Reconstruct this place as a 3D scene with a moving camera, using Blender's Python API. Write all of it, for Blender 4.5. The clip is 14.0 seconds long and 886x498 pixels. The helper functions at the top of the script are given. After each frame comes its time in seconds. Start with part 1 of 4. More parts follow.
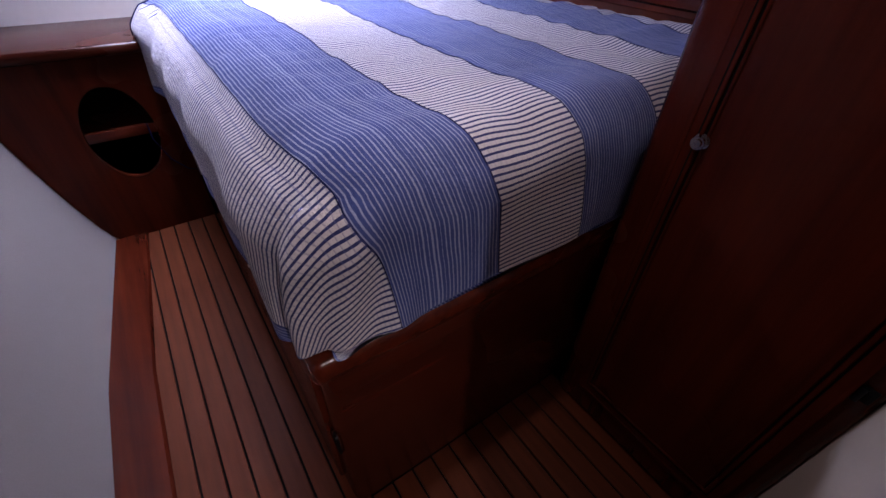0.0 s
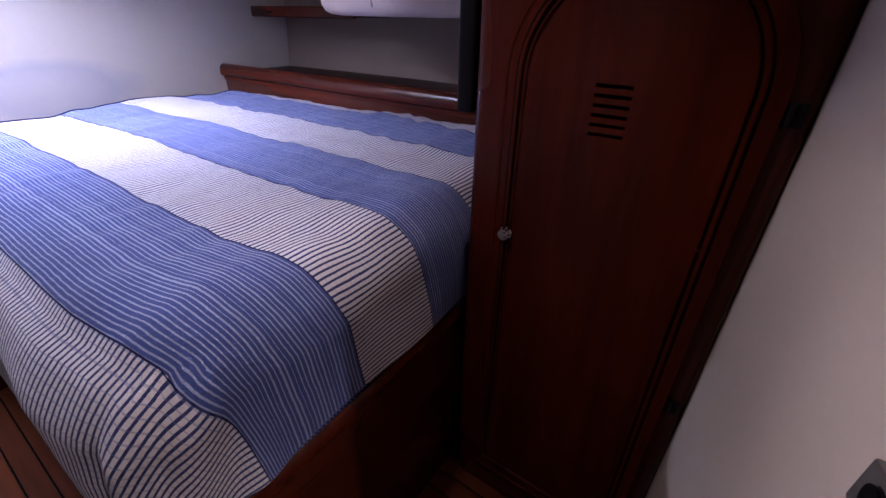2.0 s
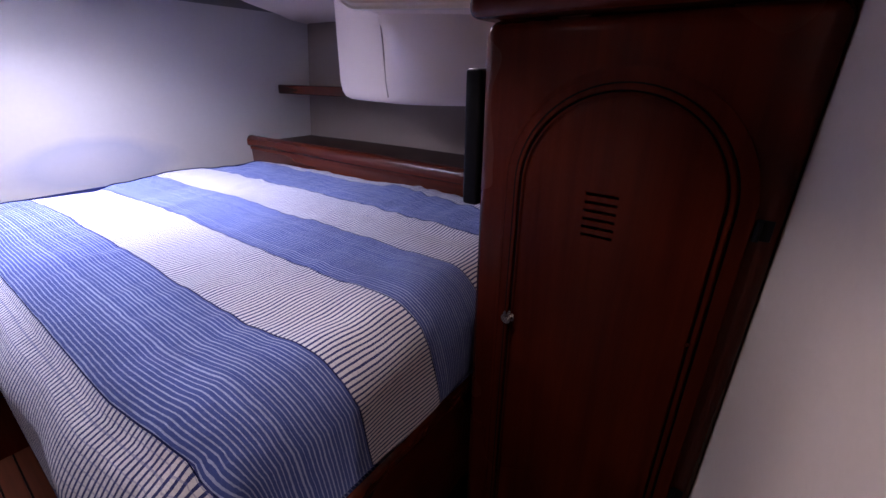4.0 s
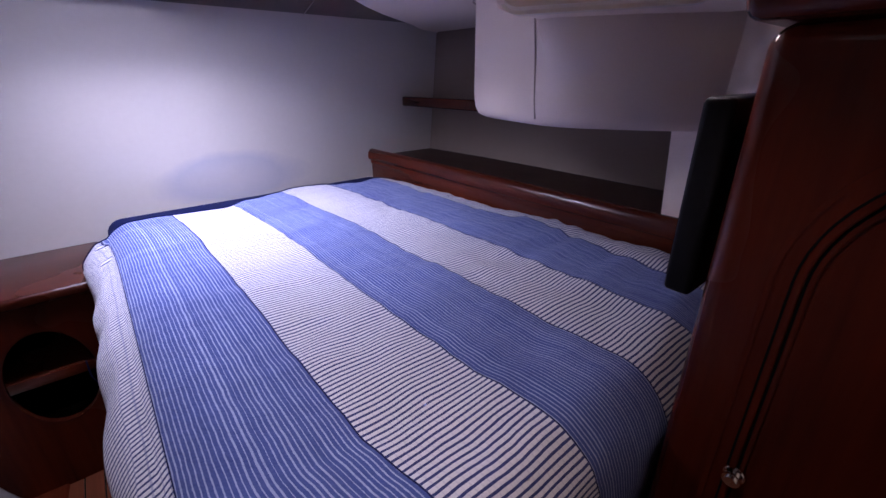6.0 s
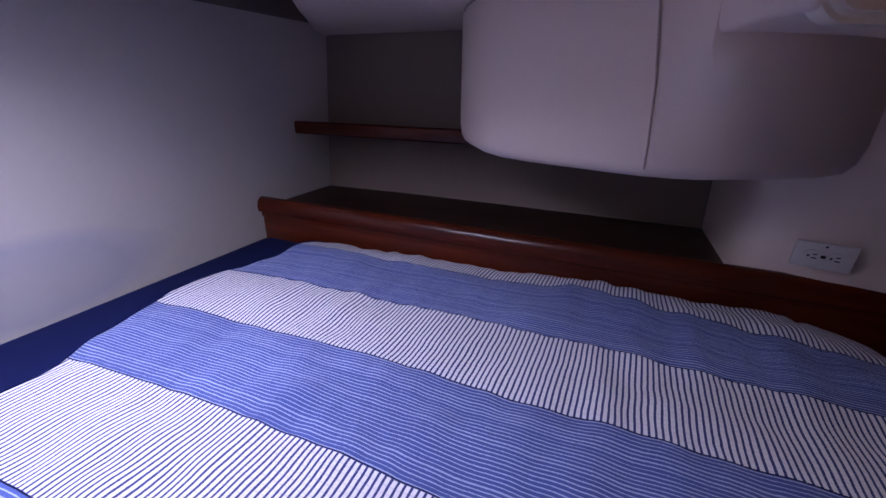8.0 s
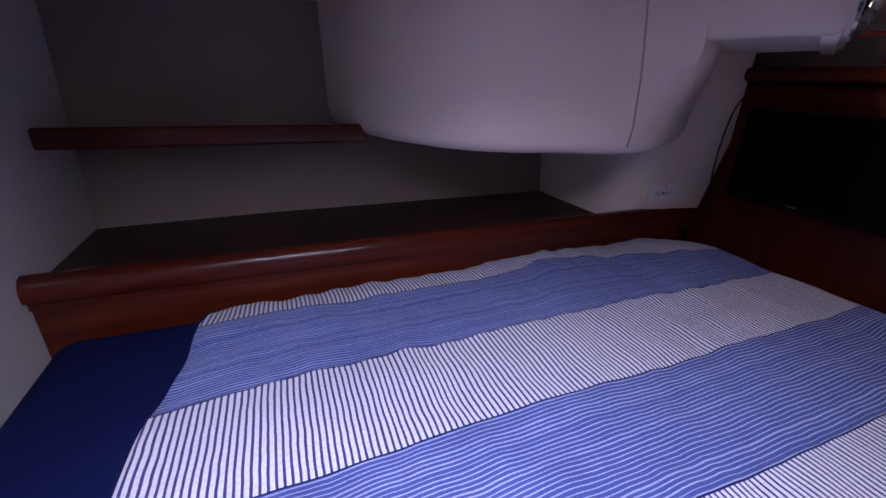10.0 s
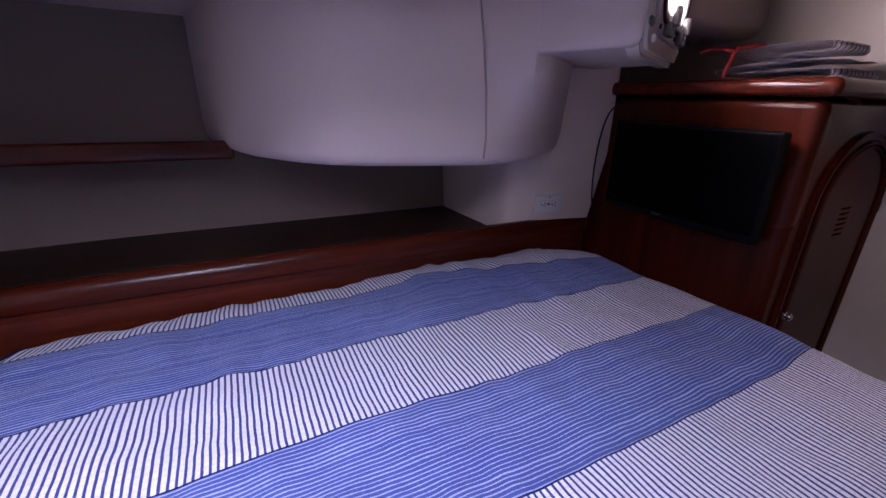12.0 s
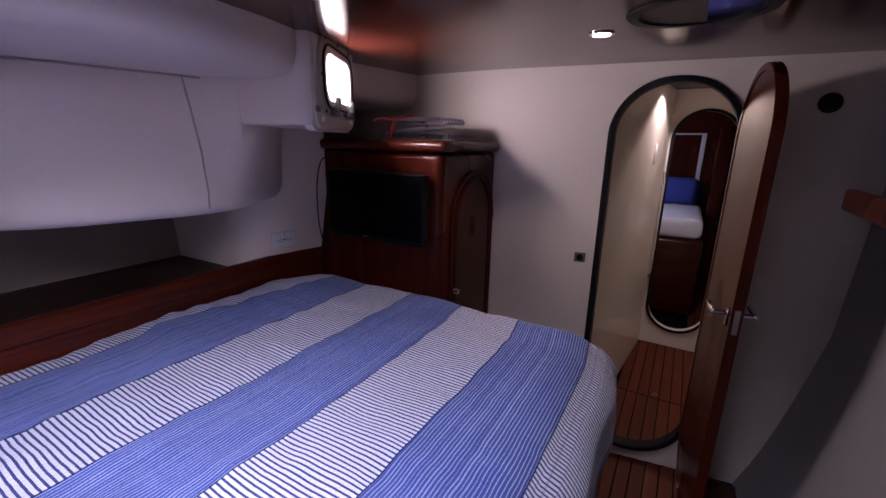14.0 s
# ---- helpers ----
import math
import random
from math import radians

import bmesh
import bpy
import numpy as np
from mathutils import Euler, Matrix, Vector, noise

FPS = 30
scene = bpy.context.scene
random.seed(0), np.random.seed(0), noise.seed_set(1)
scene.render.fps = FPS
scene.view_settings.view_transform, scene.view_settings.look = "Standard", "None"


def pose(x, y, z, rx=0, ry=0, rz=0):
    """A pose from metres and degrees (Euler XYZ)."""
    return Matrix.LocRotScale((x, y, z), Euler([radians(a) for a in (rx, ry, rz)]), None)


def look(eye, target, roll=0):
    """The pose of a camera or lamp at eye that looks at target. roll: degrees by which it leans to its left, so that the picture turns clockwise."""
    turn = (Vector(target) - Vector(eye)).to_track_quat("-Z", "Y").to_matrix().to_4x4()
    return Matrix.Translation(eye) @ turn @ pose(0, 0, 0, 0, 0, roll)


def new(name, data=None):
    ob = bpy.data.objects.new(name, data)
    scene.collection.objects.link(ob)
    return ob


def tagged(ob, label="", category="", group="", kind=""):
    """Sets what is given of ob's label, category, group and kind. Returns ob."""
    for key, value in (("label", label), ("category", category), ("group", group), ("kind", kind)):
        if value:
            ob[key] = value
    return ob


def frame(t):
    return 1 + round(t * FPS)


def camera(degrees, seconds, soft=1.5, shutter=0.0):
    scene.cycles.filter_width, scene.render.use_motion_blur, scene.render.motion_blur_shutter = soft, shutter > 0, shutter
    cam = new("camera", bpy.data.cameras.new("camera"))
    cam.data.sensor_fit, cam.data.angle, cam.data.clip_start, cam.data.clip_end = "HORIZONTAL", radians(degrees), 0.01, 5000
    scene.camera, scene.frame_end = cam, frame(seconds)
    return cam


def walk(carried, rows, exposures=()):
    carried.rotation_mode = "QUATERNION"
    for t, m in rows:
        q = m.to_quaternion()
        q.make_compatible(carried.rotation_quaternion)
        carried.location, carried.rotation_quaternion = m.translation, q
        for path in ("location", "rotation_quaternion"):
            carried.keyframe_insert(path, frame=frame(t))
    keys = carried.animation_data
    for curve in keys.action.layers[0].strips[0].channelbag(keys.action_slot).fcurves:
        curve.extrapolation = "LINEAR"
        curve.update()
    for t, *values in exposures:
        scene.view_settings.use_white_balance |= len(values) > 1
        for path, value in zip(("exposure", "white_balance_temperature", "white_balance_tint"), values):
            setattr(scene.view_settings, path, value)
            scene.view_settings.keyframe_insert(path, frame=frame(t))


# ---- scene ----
cam = camera(94.2, 14.0)
PATH = [
    (0, (-0.765, 0.318, 1.216), (0.131, 1.563, -0.066), 1.9),
    (0.5, (-0.765, 0.32, 1.246), (0.17, 1.602, 0.028), 2.2),
    (1, (-0.742, 0.318, 1.284), (0.313, 1.6, 0.17), 1.9),
    (1.5, (-0.734, 0.304, 1.31), (0.529, 1.452, 0.267), 1.4),
    (2, (-0.723, 0.285, 1.307), (0.716, 1.262, 0.321), 1.0),
    (2.5, (-0.713, 0.277, 1.323), (0.755, 1.243, 0.368), 1.0),
    (3, (-0.733, 0.269, 1.366), (0.759, 1.257, 0.471), 0.7),
    (3.2, (-0.739, 0.261, 1.385), (0.763, 1.276, 0.54), 0.7),
    (5.3, (-0.695, 0.338, 1.414), (0.717, 1.544, 0.67), 0.8),
    (5.5, (-0.656, 0.389, 1.408), (0.694, 1.668, 0.672), 1.3),
    (6, (-0.604, 0.547, 1.446), (0.568, 1.973, 0.677), -0.5),
    (6.5, (-0.574, 0.798, 1.47), (0.803, 2.116, 0.866), 0.4),
    (7, (-0.546, 0.973, 1.49), (1.006, 2.086, 0.894), -0.1),
    (7.5, (-0.546, 1.145, 1.508), (1.036, 2.172, 0.842), 0.0),
    (7.7, (-0.563, 1.24, 1.498), (1.066, 2.166, 0.8), 0.2),
    (9.8, (-0.417, 2.229, 1.484), (1.34, 1.713, 0.679), 2.1),
    (10, (-0.413, 2.229, 1.49), (1.295, 1.539, 0.712), 1.8),
    (10.5, (-0.476, 2.156, 1.504), (1.131, 1.202, 0.792), 1.5),
    (11, (-0.518, 2.121, 1.491), (1.138, 1.259, 0.773), 1.1),
    (11.5, (-0.481, 2.126, 1.499), (1.208, 1.338, 0.775), 1.7),
    (12, (-0.504, 1.968, 1.476), (1.167, 1.111, 0.789), 1.5),
    (12.5, (-0.509, 2.013, 1.527), (0.945, 0.829, 0.831), 3.0),
    (13, (-0.642, 2.08, 1.478), (0.633, 0.635, 0.944), 1.6),
    (13.5, (-0.729, 2.088, 1.462), (0.357, 0.507, 0.897), 1.5),
    (14, (-0.815, 2.092, 1.543), (0.158, 0.42, 1.037), 1.2),
]
walk(cam, [(t, look(e, g, r)) for t, e, g, r in PATH], exposures=[(0.0, 0.5, 6000, 36), (1.0, 0.45, 6000, 36), (2.0, 0.42, 6000, 36), (3.2, 0.6, 6000, 36), (5.5, 0.05, 6000, 38), (6.5, -0.15, 6000, 40), (7.5, -0.65, 6000, 40), (10.0, -0.7, 6000, 42), (12.5, -0.4, 6000, 42), (14.0, -0.42, 6000, 40)])

# ---- world and lights ----
world = bpy.data.worlds.new("sky")
scene.world = world
world.use_nodes = True
wn = world.node_tree
sky = wn.nodes.new("ShaderNodeTexSky")
sky.sky_type = "NISHITA"
sky.sun_disc = False
sky.sun_elevation, sky.sun_rotation = radians(55), radians(200)
wn.links.new(sky.outputs[0], wn.nodes["Background"].inputs[0])
wn.nodes["Background"].inputs[1].default_value = 0.10


def area(name, m, sx, sy, watts, colour):
    d = bpy.data.lights.new(name, "AREA")
    d.shape, d.size, d.size_y, d.energy, d.color = "RECTANGLE", sx, sy, watts, colour
    ob = new(name, d)
    ob.matrix_world = m
    return ob


HATCH = (-0.50, 2.21)      # centre of the overhead hatch near the head of the bed
HATCH2 = (-0.785, 0.93)     # centre of the shaded hatch near the door
area("hatch_daylight", pose(HATCH[0] - 0.45, HATCH[1] + 0.15, 2.40), 1.5, 1.5, 165.0, (0.835, 0.905, 1.0))

# ---- materials ----


def material(name):
    m = bpy.data.materials.new(name)
    m.use_nodes = True
    return m, m.node_tree.nodes, m.node_tree.links, m.node_tree.nodes["Principled BSDF"]


def noise_node(n, l, vec, scale, detail=4.0, rough=0.55):
    t = n.new("ShaderNodeTexNoise")
    t.inputs["Scale"].default_value, t.inputs["Detail"].default_value, t.inputs["Roughness"].default_value = scale, detail, rough
    if vec:
        l.new(vec, t.inputs["Vector"])
    return t.outputs["Fac"]


def ramp(n, l, fac, stops):
    r = n.new("ShaderNodeValToRGB")
    while len(r.color_ramp.elements) < len(stops):
        r.color_ramp.elements.new(0.5)
    for e, (p, c) in zip(r.color_ramp.elements, stops):
        e.position, e.color = p, (*c, 1)
    l.new(fac, r.inputs[0])
    return r.outputs[0]


def bump(n, l, bsdf, height, strength, distance=0.002):
    b = n.new("ShaderNodeBump")
    b.inputs["Strength"].default_value, b.inputs["Distance"].default_value = strength, distance
    l.new(height, b.inputs["Height"])
    l.new(b.outputs[0], bsdf.inputs["Normal"])


def mix(n, l, fac, a, b, blend="MIX"):
    m = n.new("ShaderNodeMix")
    m.data_type, m.blend_type = "RGBA", blend
    for sock, v in ((m.inputs[0], fac), (m.inputs[6], a), (m.inputs[7], b)):
        if isinstance(v, (int, float)):
            sock.default_value = v
        elif isinstance(v, tuple):
            sock.default_value = (*v, 1)
        else:
            l.new(v, sock)
    return m.outputs[2]


def maths(n, l, op, a, b=0.0, c=0.0):
    m = n.new("ShaderNodeMath")
    m.operation = op
    for sock, v in zip(m.inputs, (a, b, c)):
        if isinstance(v, (int, float)):
            sock.default_value = v
        else:
            l.new(v, sock)
    return m.outputs[0]


def wood(name, dark, light, grain=(3, 3, 40), rough=0.3, coat=0.3, jitter=False, gloss=0.3):
    """Varnished wood whose grain runs along the axis of the smallest stretch."""
    m, n, l, b = material(name)
    tc = n.new("ShaderNodeTexCoord")
    mp = n.new("ShaderNodeMapping")
    mp.inputs["Scale"].default_value = grain
    l.new(tc.outputs["Object"], mp.inputs[0])
    f = noise_node(n, l, mp.outputs[0], 1.0, 6.0, 0.6)
    big = noise_node(n, l, tc.outputs["Object"], 2.2, 2.0)
    col = ramp(n, l, f, [(0.25, dark), (0.75, light)])
    col = mix(n, l, maths(n, l, "MULTIPLY", big, 0.5), col, tuple(c * 0.55 for c in dark))
    if jitter:
        scuff = noise_node(n, l, tc.outputs["Object"], 34.0, 5.0, 0.7)
        col = mix(n, l, maths(n, l, "GREATER_THAN", scuff, 0.69), col, (0.02, 0.012, 0.01))
        oi = n.new("ShaderNodeObjectInfo")
        hs = n.new("ShaderNodeHueSaturation")
        l.new(maths(n, l, "MULTIPLY_ADD", oi.outputs["Random"], 0.3, 0.85), hs.inputs["Value"])
        l.new(col, hs.inputs["Color"])
        col = hs.outputs[0]
    l.new(col, b.inputs["Base Color"])
    l.new(maths(n, l, "MULTIPLY_ADD", big, 0.18, rough - 0.09), b.inputs["Roughness"])
    b.inputs["Coat Weight"].default_value, b.inputs["Coat Roughness"].default_value = coat, 0.12
    b.inputs["Specular IOR Level"].default_value = gloss
    bump(n, l, b, f, 0.12, 0.001)
    return m


def plain(name, colour, rough=0.5, metal=0.0, scale=40.0, vary=0.12, relief=0.1, coat=0.0):
    m, n, l, b = material(name)
    tc = n.new("ShaderNodeTexCoord")
    f = noise_node(n, l, tc.outputs["Object"], scale, 5.0)
    g = noise_node(n, l, tc.outputs["Object"], 1.7, 3.0)
    col = mix(n, l, f, tuple(c * (1 - vary) for c in colour), tuple(min(1, c * (1 + vary)) for c in colour))
    col = mix(n, l, maths(n, l, "MULTIPLY", g, 0.25), col, tuple(c * (1 - 1.6 * vary) for c in colour))
    l.new(col, b.inputs["Base Color"])
    b.inputs["Roughness"].default_value, b.inputs["Metallic"].default_value = rough, metal
    b.inputs["Coat Weight"].default_value = coat
    bump(n, l, b, f, relief, 0.001)
    return m


MAHOGANY = wood("mahogany_upright", (0.032, 0.004, 0.0016), (0.092, 0.013, 0.0042), (26, 26, 1.6), 0.26, 0.0, gloss=0.17)
MAHOGANY_Y = wood("mahogany_lengthwise", (0.040, 0.006, 0.0025), (0.125, 0.020, 0.007), (26, 1.6, 26), 0.24, 0.1)
MAHOGANY_X = wood("mahogany_crosswise", (0.030, 0.0042, 0.0017), (0.078, 0.0135, 0.005), (1.6, 26, 26), 0.26, 0.1)
SHELF_TOP = wood("shelf_laminate", (0.022, 0.009, 0.006), (0.05, 0.021, 0.013), (20, 1.5, 20), 0.5, 0.0)
CEILING_WOOD = wood("ceiling_veneer", (0.040, 0.009, 0.005), (0.085, 0.018, 0.009), (1.5, 24, 24), 0.16, 0.05, gloss=0.25)
TEAK = wood("teak", (0.072, 0.018, 0.007), (0.145, 0.037, 0.014), (30, 1.8, 30), 0.55, 0.0, jitter=True, gloss=0.12)
CAULK = plain("caulk", (0.003, 0.003, 0.003), 0.85)
LINER = plain("vinyl_liner", (0.73, 0.61, 0.53), 0.55, 0.0, 220.0, 0.06, 0.25)
# Whitish liner given a darker grey to carry the shade near the door.
HULL_SHADED = plain("shaded_hull_liner", (0.32, 0.295, 0.285), 0.7, 0.0, 240.0, 0.1, 0.3)
TAN = plain("tan_hull_cloth", (0.25, 0.195, 0.165), 0.75, 0.0, 260.0, 0.1, 0.3)
GEL = plain("gelcoat", (0.66, 0.60, 0.50), 0.3, 0.0, 60.0, 0.04, 0.05, 0.3)
WALL = plain("painted_bulkhead", (0.64, 0.56, 0.48), 0.44, 0.0, 90.0, 0.05, 0.1)
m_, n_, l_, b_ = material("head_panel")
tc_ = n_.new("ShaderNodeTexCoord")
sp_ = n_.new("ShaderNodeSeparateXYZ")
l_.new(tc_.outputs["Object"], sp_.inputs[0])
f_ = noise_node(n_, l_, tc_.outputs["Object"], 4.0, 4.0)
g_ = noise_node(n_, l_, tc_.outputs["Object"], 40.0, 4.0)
# Soft bluish ellipse paints a dark reflection onto the glossy panel.
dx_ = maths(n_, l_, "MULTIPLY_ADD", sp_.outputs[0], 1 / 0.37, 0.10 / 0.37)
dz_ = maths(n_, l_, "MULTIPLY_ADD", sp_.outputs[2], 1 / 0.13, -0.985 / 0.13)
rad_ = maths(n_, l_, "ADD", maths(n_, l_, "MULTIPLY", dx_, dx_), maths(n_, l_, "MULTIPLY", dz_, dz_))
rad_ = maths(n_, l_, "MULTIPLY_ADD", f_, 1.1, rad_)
reflection_ = ramp(n_, l_, maths(n_, l_, "MULTIPLY", rad_, 0.5), [(0.2, (0.20, 0.20, 0.20)), (0.52, (0.34, 0.34, 0.34)), (0.80, (0.0, 0.0, 0.0))])
l_.new(mix(n_, l_, reflection_, mix(n_, l_, g_, (0.56, 0.53, 0.51), (0.60, 0.57, 0.55)), (0.20, 0.25, 0.46)), b_.inputs["Base Color"])
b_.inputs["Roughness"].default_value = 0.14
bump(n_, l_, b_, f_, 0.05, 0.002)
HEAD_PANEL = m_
NAVY = plain("navy_cloth", (0.004, 0.008, 0.05), 0.85, 0.0, 300.0, 0.3, 0.4)
BLACK = plain("black_plastic", (0.004, 0.004, 0.005), 0.45)
RUBBER = plain("black_rubber", (0.01, 0.01, 0.011), 0.55)
CHROME = plain("chrome", (0.75, 0.75, 0.76), 0.14, 1.0, 60.0, 0.05, 0.02)
PLASTIC = plain("ivory_plastic", (0.70, 0.68, 0.66), 0.35)
# Near-black that stands in for shade in slots, mouldings and the locker.
DARK = plain("painted_shade", (0.002, 0.0015, 0.0015), 0.9)
for mat_, gl_ in ((CAULK, 0.08), (RUBBER, 0.12), (NAVY, 0.1), (BLACK, 0.12), (DARK, 0.1)):
    mat_.node_tree.nodes["Principled BSDF"].inputs["Specular IOR Level"].default_value = gl_

# ---- mesh helpers ----


def finish(bm, name, mat, parent=None, label="", smooth=40):
    me = bpy.data.meshes.new(name)
    bmesh.ops.recalc_face_normals(bm, faces=bm.faces)
    bm.to_mesh(me)
    bm.free()
    me.materials.append(mat)
    if smooth:
        me.shade_smooth()
        me.set_sharp_from_angle(angle=radians(smooth))
    ob = new(name, me)
    if parent is not None:
        ob.parent = parent
    if label:
        ob["label"] = label
    return ob


def part(name, bm, mat, parent, label=""):
    return finish(bm, name, mat, parent, label)


def base(name, label, category, group="", kind="", at=(0, 0, 0)):
    ob = new(name)
    ob.location = at
    ob.empty_display_size = 0.05
    return tagged(ob, label, category, group, kind)


def box(x0, x1, y0, y1, z0, z1, bevel=0.0, seg=2):
    bm = bmesh.new()
    bmesh.ops.create_cube(bm, size=1)
    for v in bm.verts:
        v.co = Vector((x0 + (v.co.x + 0.5) * (x1 - x0), y0 + (v.co.y + 0.5) * (y1 - y0), z0 + (v.co.z + 0.5) * (z1 - z0)))
    if bevel:
        bmesh.ops.bevel(bm, geom=bm.edges[:], offset=bevel, segments=seg, profile=0.5, affect="EDGES")
    return bm


def cyl(p, axis, r, depth, seg=24, r2=None, bevel=0.0):
    bm = bmesh.new()
    bmesh.ops.create_cone(bm, cap_ends=True, segments=seg, radius1=r, radius2=r if r2 is None else r2, depth=depth)
    if bevel:
        bmesh.ops.bevel(bm, geom=[e for e in bm.edges if len(e.link_faces) == 2 and any(len(f.verts) > 4 for f in e.link_faces)], offset=bevel, segments=2, affect="EDGES")
    q = Vector((0, 0, 1)).rotation_difference(Vector(axis))
    bmesh.ops.transform(bm, matrix=Matrix.Translation(p) @ q.to_matrix().to_4x4(), verts=bm.verts)
    return bm


def joined(*bms):
    out = bmesh.new()
    for b in bms:
        me = bpy.data.meshes.new("tmp")
        b.to_mesh(me)
        b.free()
        out.from_mesh(me)
        bpy.data.meshes.remove(me)
    return out


def plate(outer, holes, depth, m, bevel=0.0):
    """A flat board with holes: outlines in its own plane, thickened backwards, laid out by the matrix m."""
    bm = bmesh.new()
    edges = []
    for loop in (outer, *holes):
        vs = [bm.verts.new((p[0], p[1], 0)) for p in loop]
        edges += [bm.edges.new((vs[i], vs[(i + 1) % len(vs)])) for i in range(len(vs))]
    bmesh.ops.triangle_fill(bm, use_beauty=True, edges=edges)
    ext = bmesh.ops.extrude_face_region(bm, geom=bm.faces[:])
    for v in [g for g in ext["geom"] if isinstance(g, bmesh.types.BMVert)]:
        v.co.z -= depth
    bmesh.ops.recalc_face_normals(bm, faces=bm.faces)
    if bevel:
        sharp = [e for e in bm.edges if len(e.link_faces) == 2 and e.calc_face_angle() > 0.9]
        bmesh.ops.bevel(bm, geom=sharp, offset=bevel, segments=2, affect="EDGES")
    bmesh.ops.transform(bm, matrix=m, verts=bm.verts)
    return bm


def stadium(cx, cy, hw, hh, r, n=12):
    pts = []
    for qx, qy, a0 in ((1, 1, 0), (-1, 1, 90), (-1, -1, 180), (1, -1, 270)):
        for i in range(n + 1):
            a = radians(a0 + 90 * i / n)
            p = (cx + qx * (hw - r) + r * math.cos(a), cy + qy * (hh - r) + r * math.sin(a))
            if not pts or (abs(p[0] - pts[-1][0]) + abs(p[1] - pts[-1][1])) > 1e-5:
                pts.append(p)
    if abs(pts[0][0] - pts[-1][0]) + abs(pts[0][1] - pts[-1][1]) < 1e-5:
        pts.pop()
    return pts


def ring(loop_out, loop_in, depth, m, bevel=0.0):
    return plate(loop_out, [loop_in], depth, m, bevel)


def loft(sections, cap=True, closed=False):
    """A skin through rows of points of equal length."""
    bm = bmesh.new()
    rows = [[bm.verts.new(p) for p in s] for s in sections]
    k = len(rows[0])
    for a, b in zip(rows, rows[1:]):
        for i in range(k if closed else k - 1):
            bm.faces.new((a[i], a[(i + 1) % k], b[(i + 1) % k], b[i]))
    if cap and closed:
        bm.faces.new(rows[0])
        bm.faces.new(rows[-1])
    return bm


def tube(points, r, seg=10):
    """A round bar along a line of points."""
    secs = []
    pts = [Vector(p) for p in points]
    for i, p in enumerate(pts):
        d = (pts[min(i + 1, len(pts) - 1)] - pts[max(i - 1, 0)]).normalized()
        side = d.cross(Vector((0, 0, 1))) if abs(d.z) < 0.9 else d.cross(Vector((0, 1, 0)))
        side.normalize()
        up = side.cross(d)
        q = Matrix((side, up, d)).transposed()
        secs.append([p + q @ Vector((r * math.cos(2 * math.pi * k / seg), r * math.sin(2 * math.pi * k / seg), 0)) for k in range(seg)])
    return loft(secs, True, True)


XZ = Matrix(((1, 0, 0, 0), (0, 0, -1, 0), (0, 1, 0, 0), (0, 0, 0, 1)))      # board in x-z, front towards -y
FACE_PY = Matrix(((1, 0, 0, 0), (0, 0, 1, 0), (0, 1, 0, 0), (0, 0, 0, 1)))  # board in x-z, front towards +y
FACE_MX = Matrix(((0, 0, -1, 0), (1, 0, 0, 0), (0, 1, 0, 0), (0, 0, 0, 1)))  # board in y-z, front towards -x

# ---- setting ----
YB, YH = 0.195, 2.80        # bulkhead with the door, bulkhead at the head of the bed
XS = 0.68                  # front of the long shelf


def yb(x):
    """The bulkhead with the door runs square to the wardrobe, then slants away from the bed."""
    return YB + 0.17 * min(x, 0.0)


def slant(bm):
    for v in bm.verts:
        v.co.y += yb(v.co.x) - YB
    return bm


def zc(y):
    return 1.87 - (y - YB) * 0.0478


floor_base = finish(box(-1.72, 1.4, -3.6, YH, -0.06, -0.004), "floor", CAULK)
tagged(floor_base, "teak strip cabin sole with black caulking lines", "floor", "", "structure")

DOOR_X, DOOR_HW, DOOR_Z0, DOOR_Z1 = -0.738, 0.230, 0.065, 1.80
door_loop = stadium(DOOR_X, (DOOR_Z0 + DOOR_Z1) / 2, DOOR_HW, (DOOR_Z1 - DOOR_Z0) / 2, 0.218)
bm = slant(plate([(-1.7, -0.06), (0, -0.06), (1.5, -0.06), (1.5, 2.1), (0, 2.1), (-1.7, 2.1)], [door_loop], 0.05, Matrix.Translation((0, YB, 0)) @ FACE_PY))
tagged(finish(bm, "wall_aft", WALL), "pale painted bulkhead with an oval doorway", "wall", "", "structure")
# The bluish patch in its colour is a painted reflection.
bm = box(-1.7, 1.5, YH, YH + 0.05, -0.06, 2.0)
tagged(finish(bm, "wall_head", HEAD_PANEL), "pale glossy bulkhead with a faint painted bluish reflection", "wall", "", "structure")


def hull_left(y, z):
    return -1.196 + max(0, y - 1.4) * 0.085 - 0.22 * min(1, max(0, z) / 0.8) ** 0.7 - 0.05 * max(0, z - 0.8)


ys = [-0.11 + i * (YH + 0.15) / 20 for i in range(21)]
zs = [-0.05 + i * 2.05 / 24 for i in range(25)]
bm = loft([[(hull_left(y, z), y, z) for z in zs] for y in ys])
ext = bmesh.ops.extrude_face_region(bm, geom=bm.faces[:])
for g in ext["geom"]:
    if isinstance(g, bmesh.types.BMVert):
        g.co.x -= 0.05
tagged(finish(bm, "wall_hull_inner", HULL_SHADED), "curved hull liner beside the bed, greyed for shade", "wall", "", "structure")


def hull_right(y, z):
    return 1.17 + 0.10 * (z - 1.0) - 0.06 * max(0, y - 2.3)


bm = loft([[(hull_right(y, z), y, z) for z in zs] for y in ys])
ext = bmesh.ops.extrude_face_region(bm, geom=bm.faces[:])
for g in ext["geom"]:
    if isinstance(g, bmesh.types.BMVert):
        g.co.x += 0.05
tagged(finish(bm, "wall_hull_outer", TAN), "tan cloth hull liner behind the shelf", "wall", "", "structure")

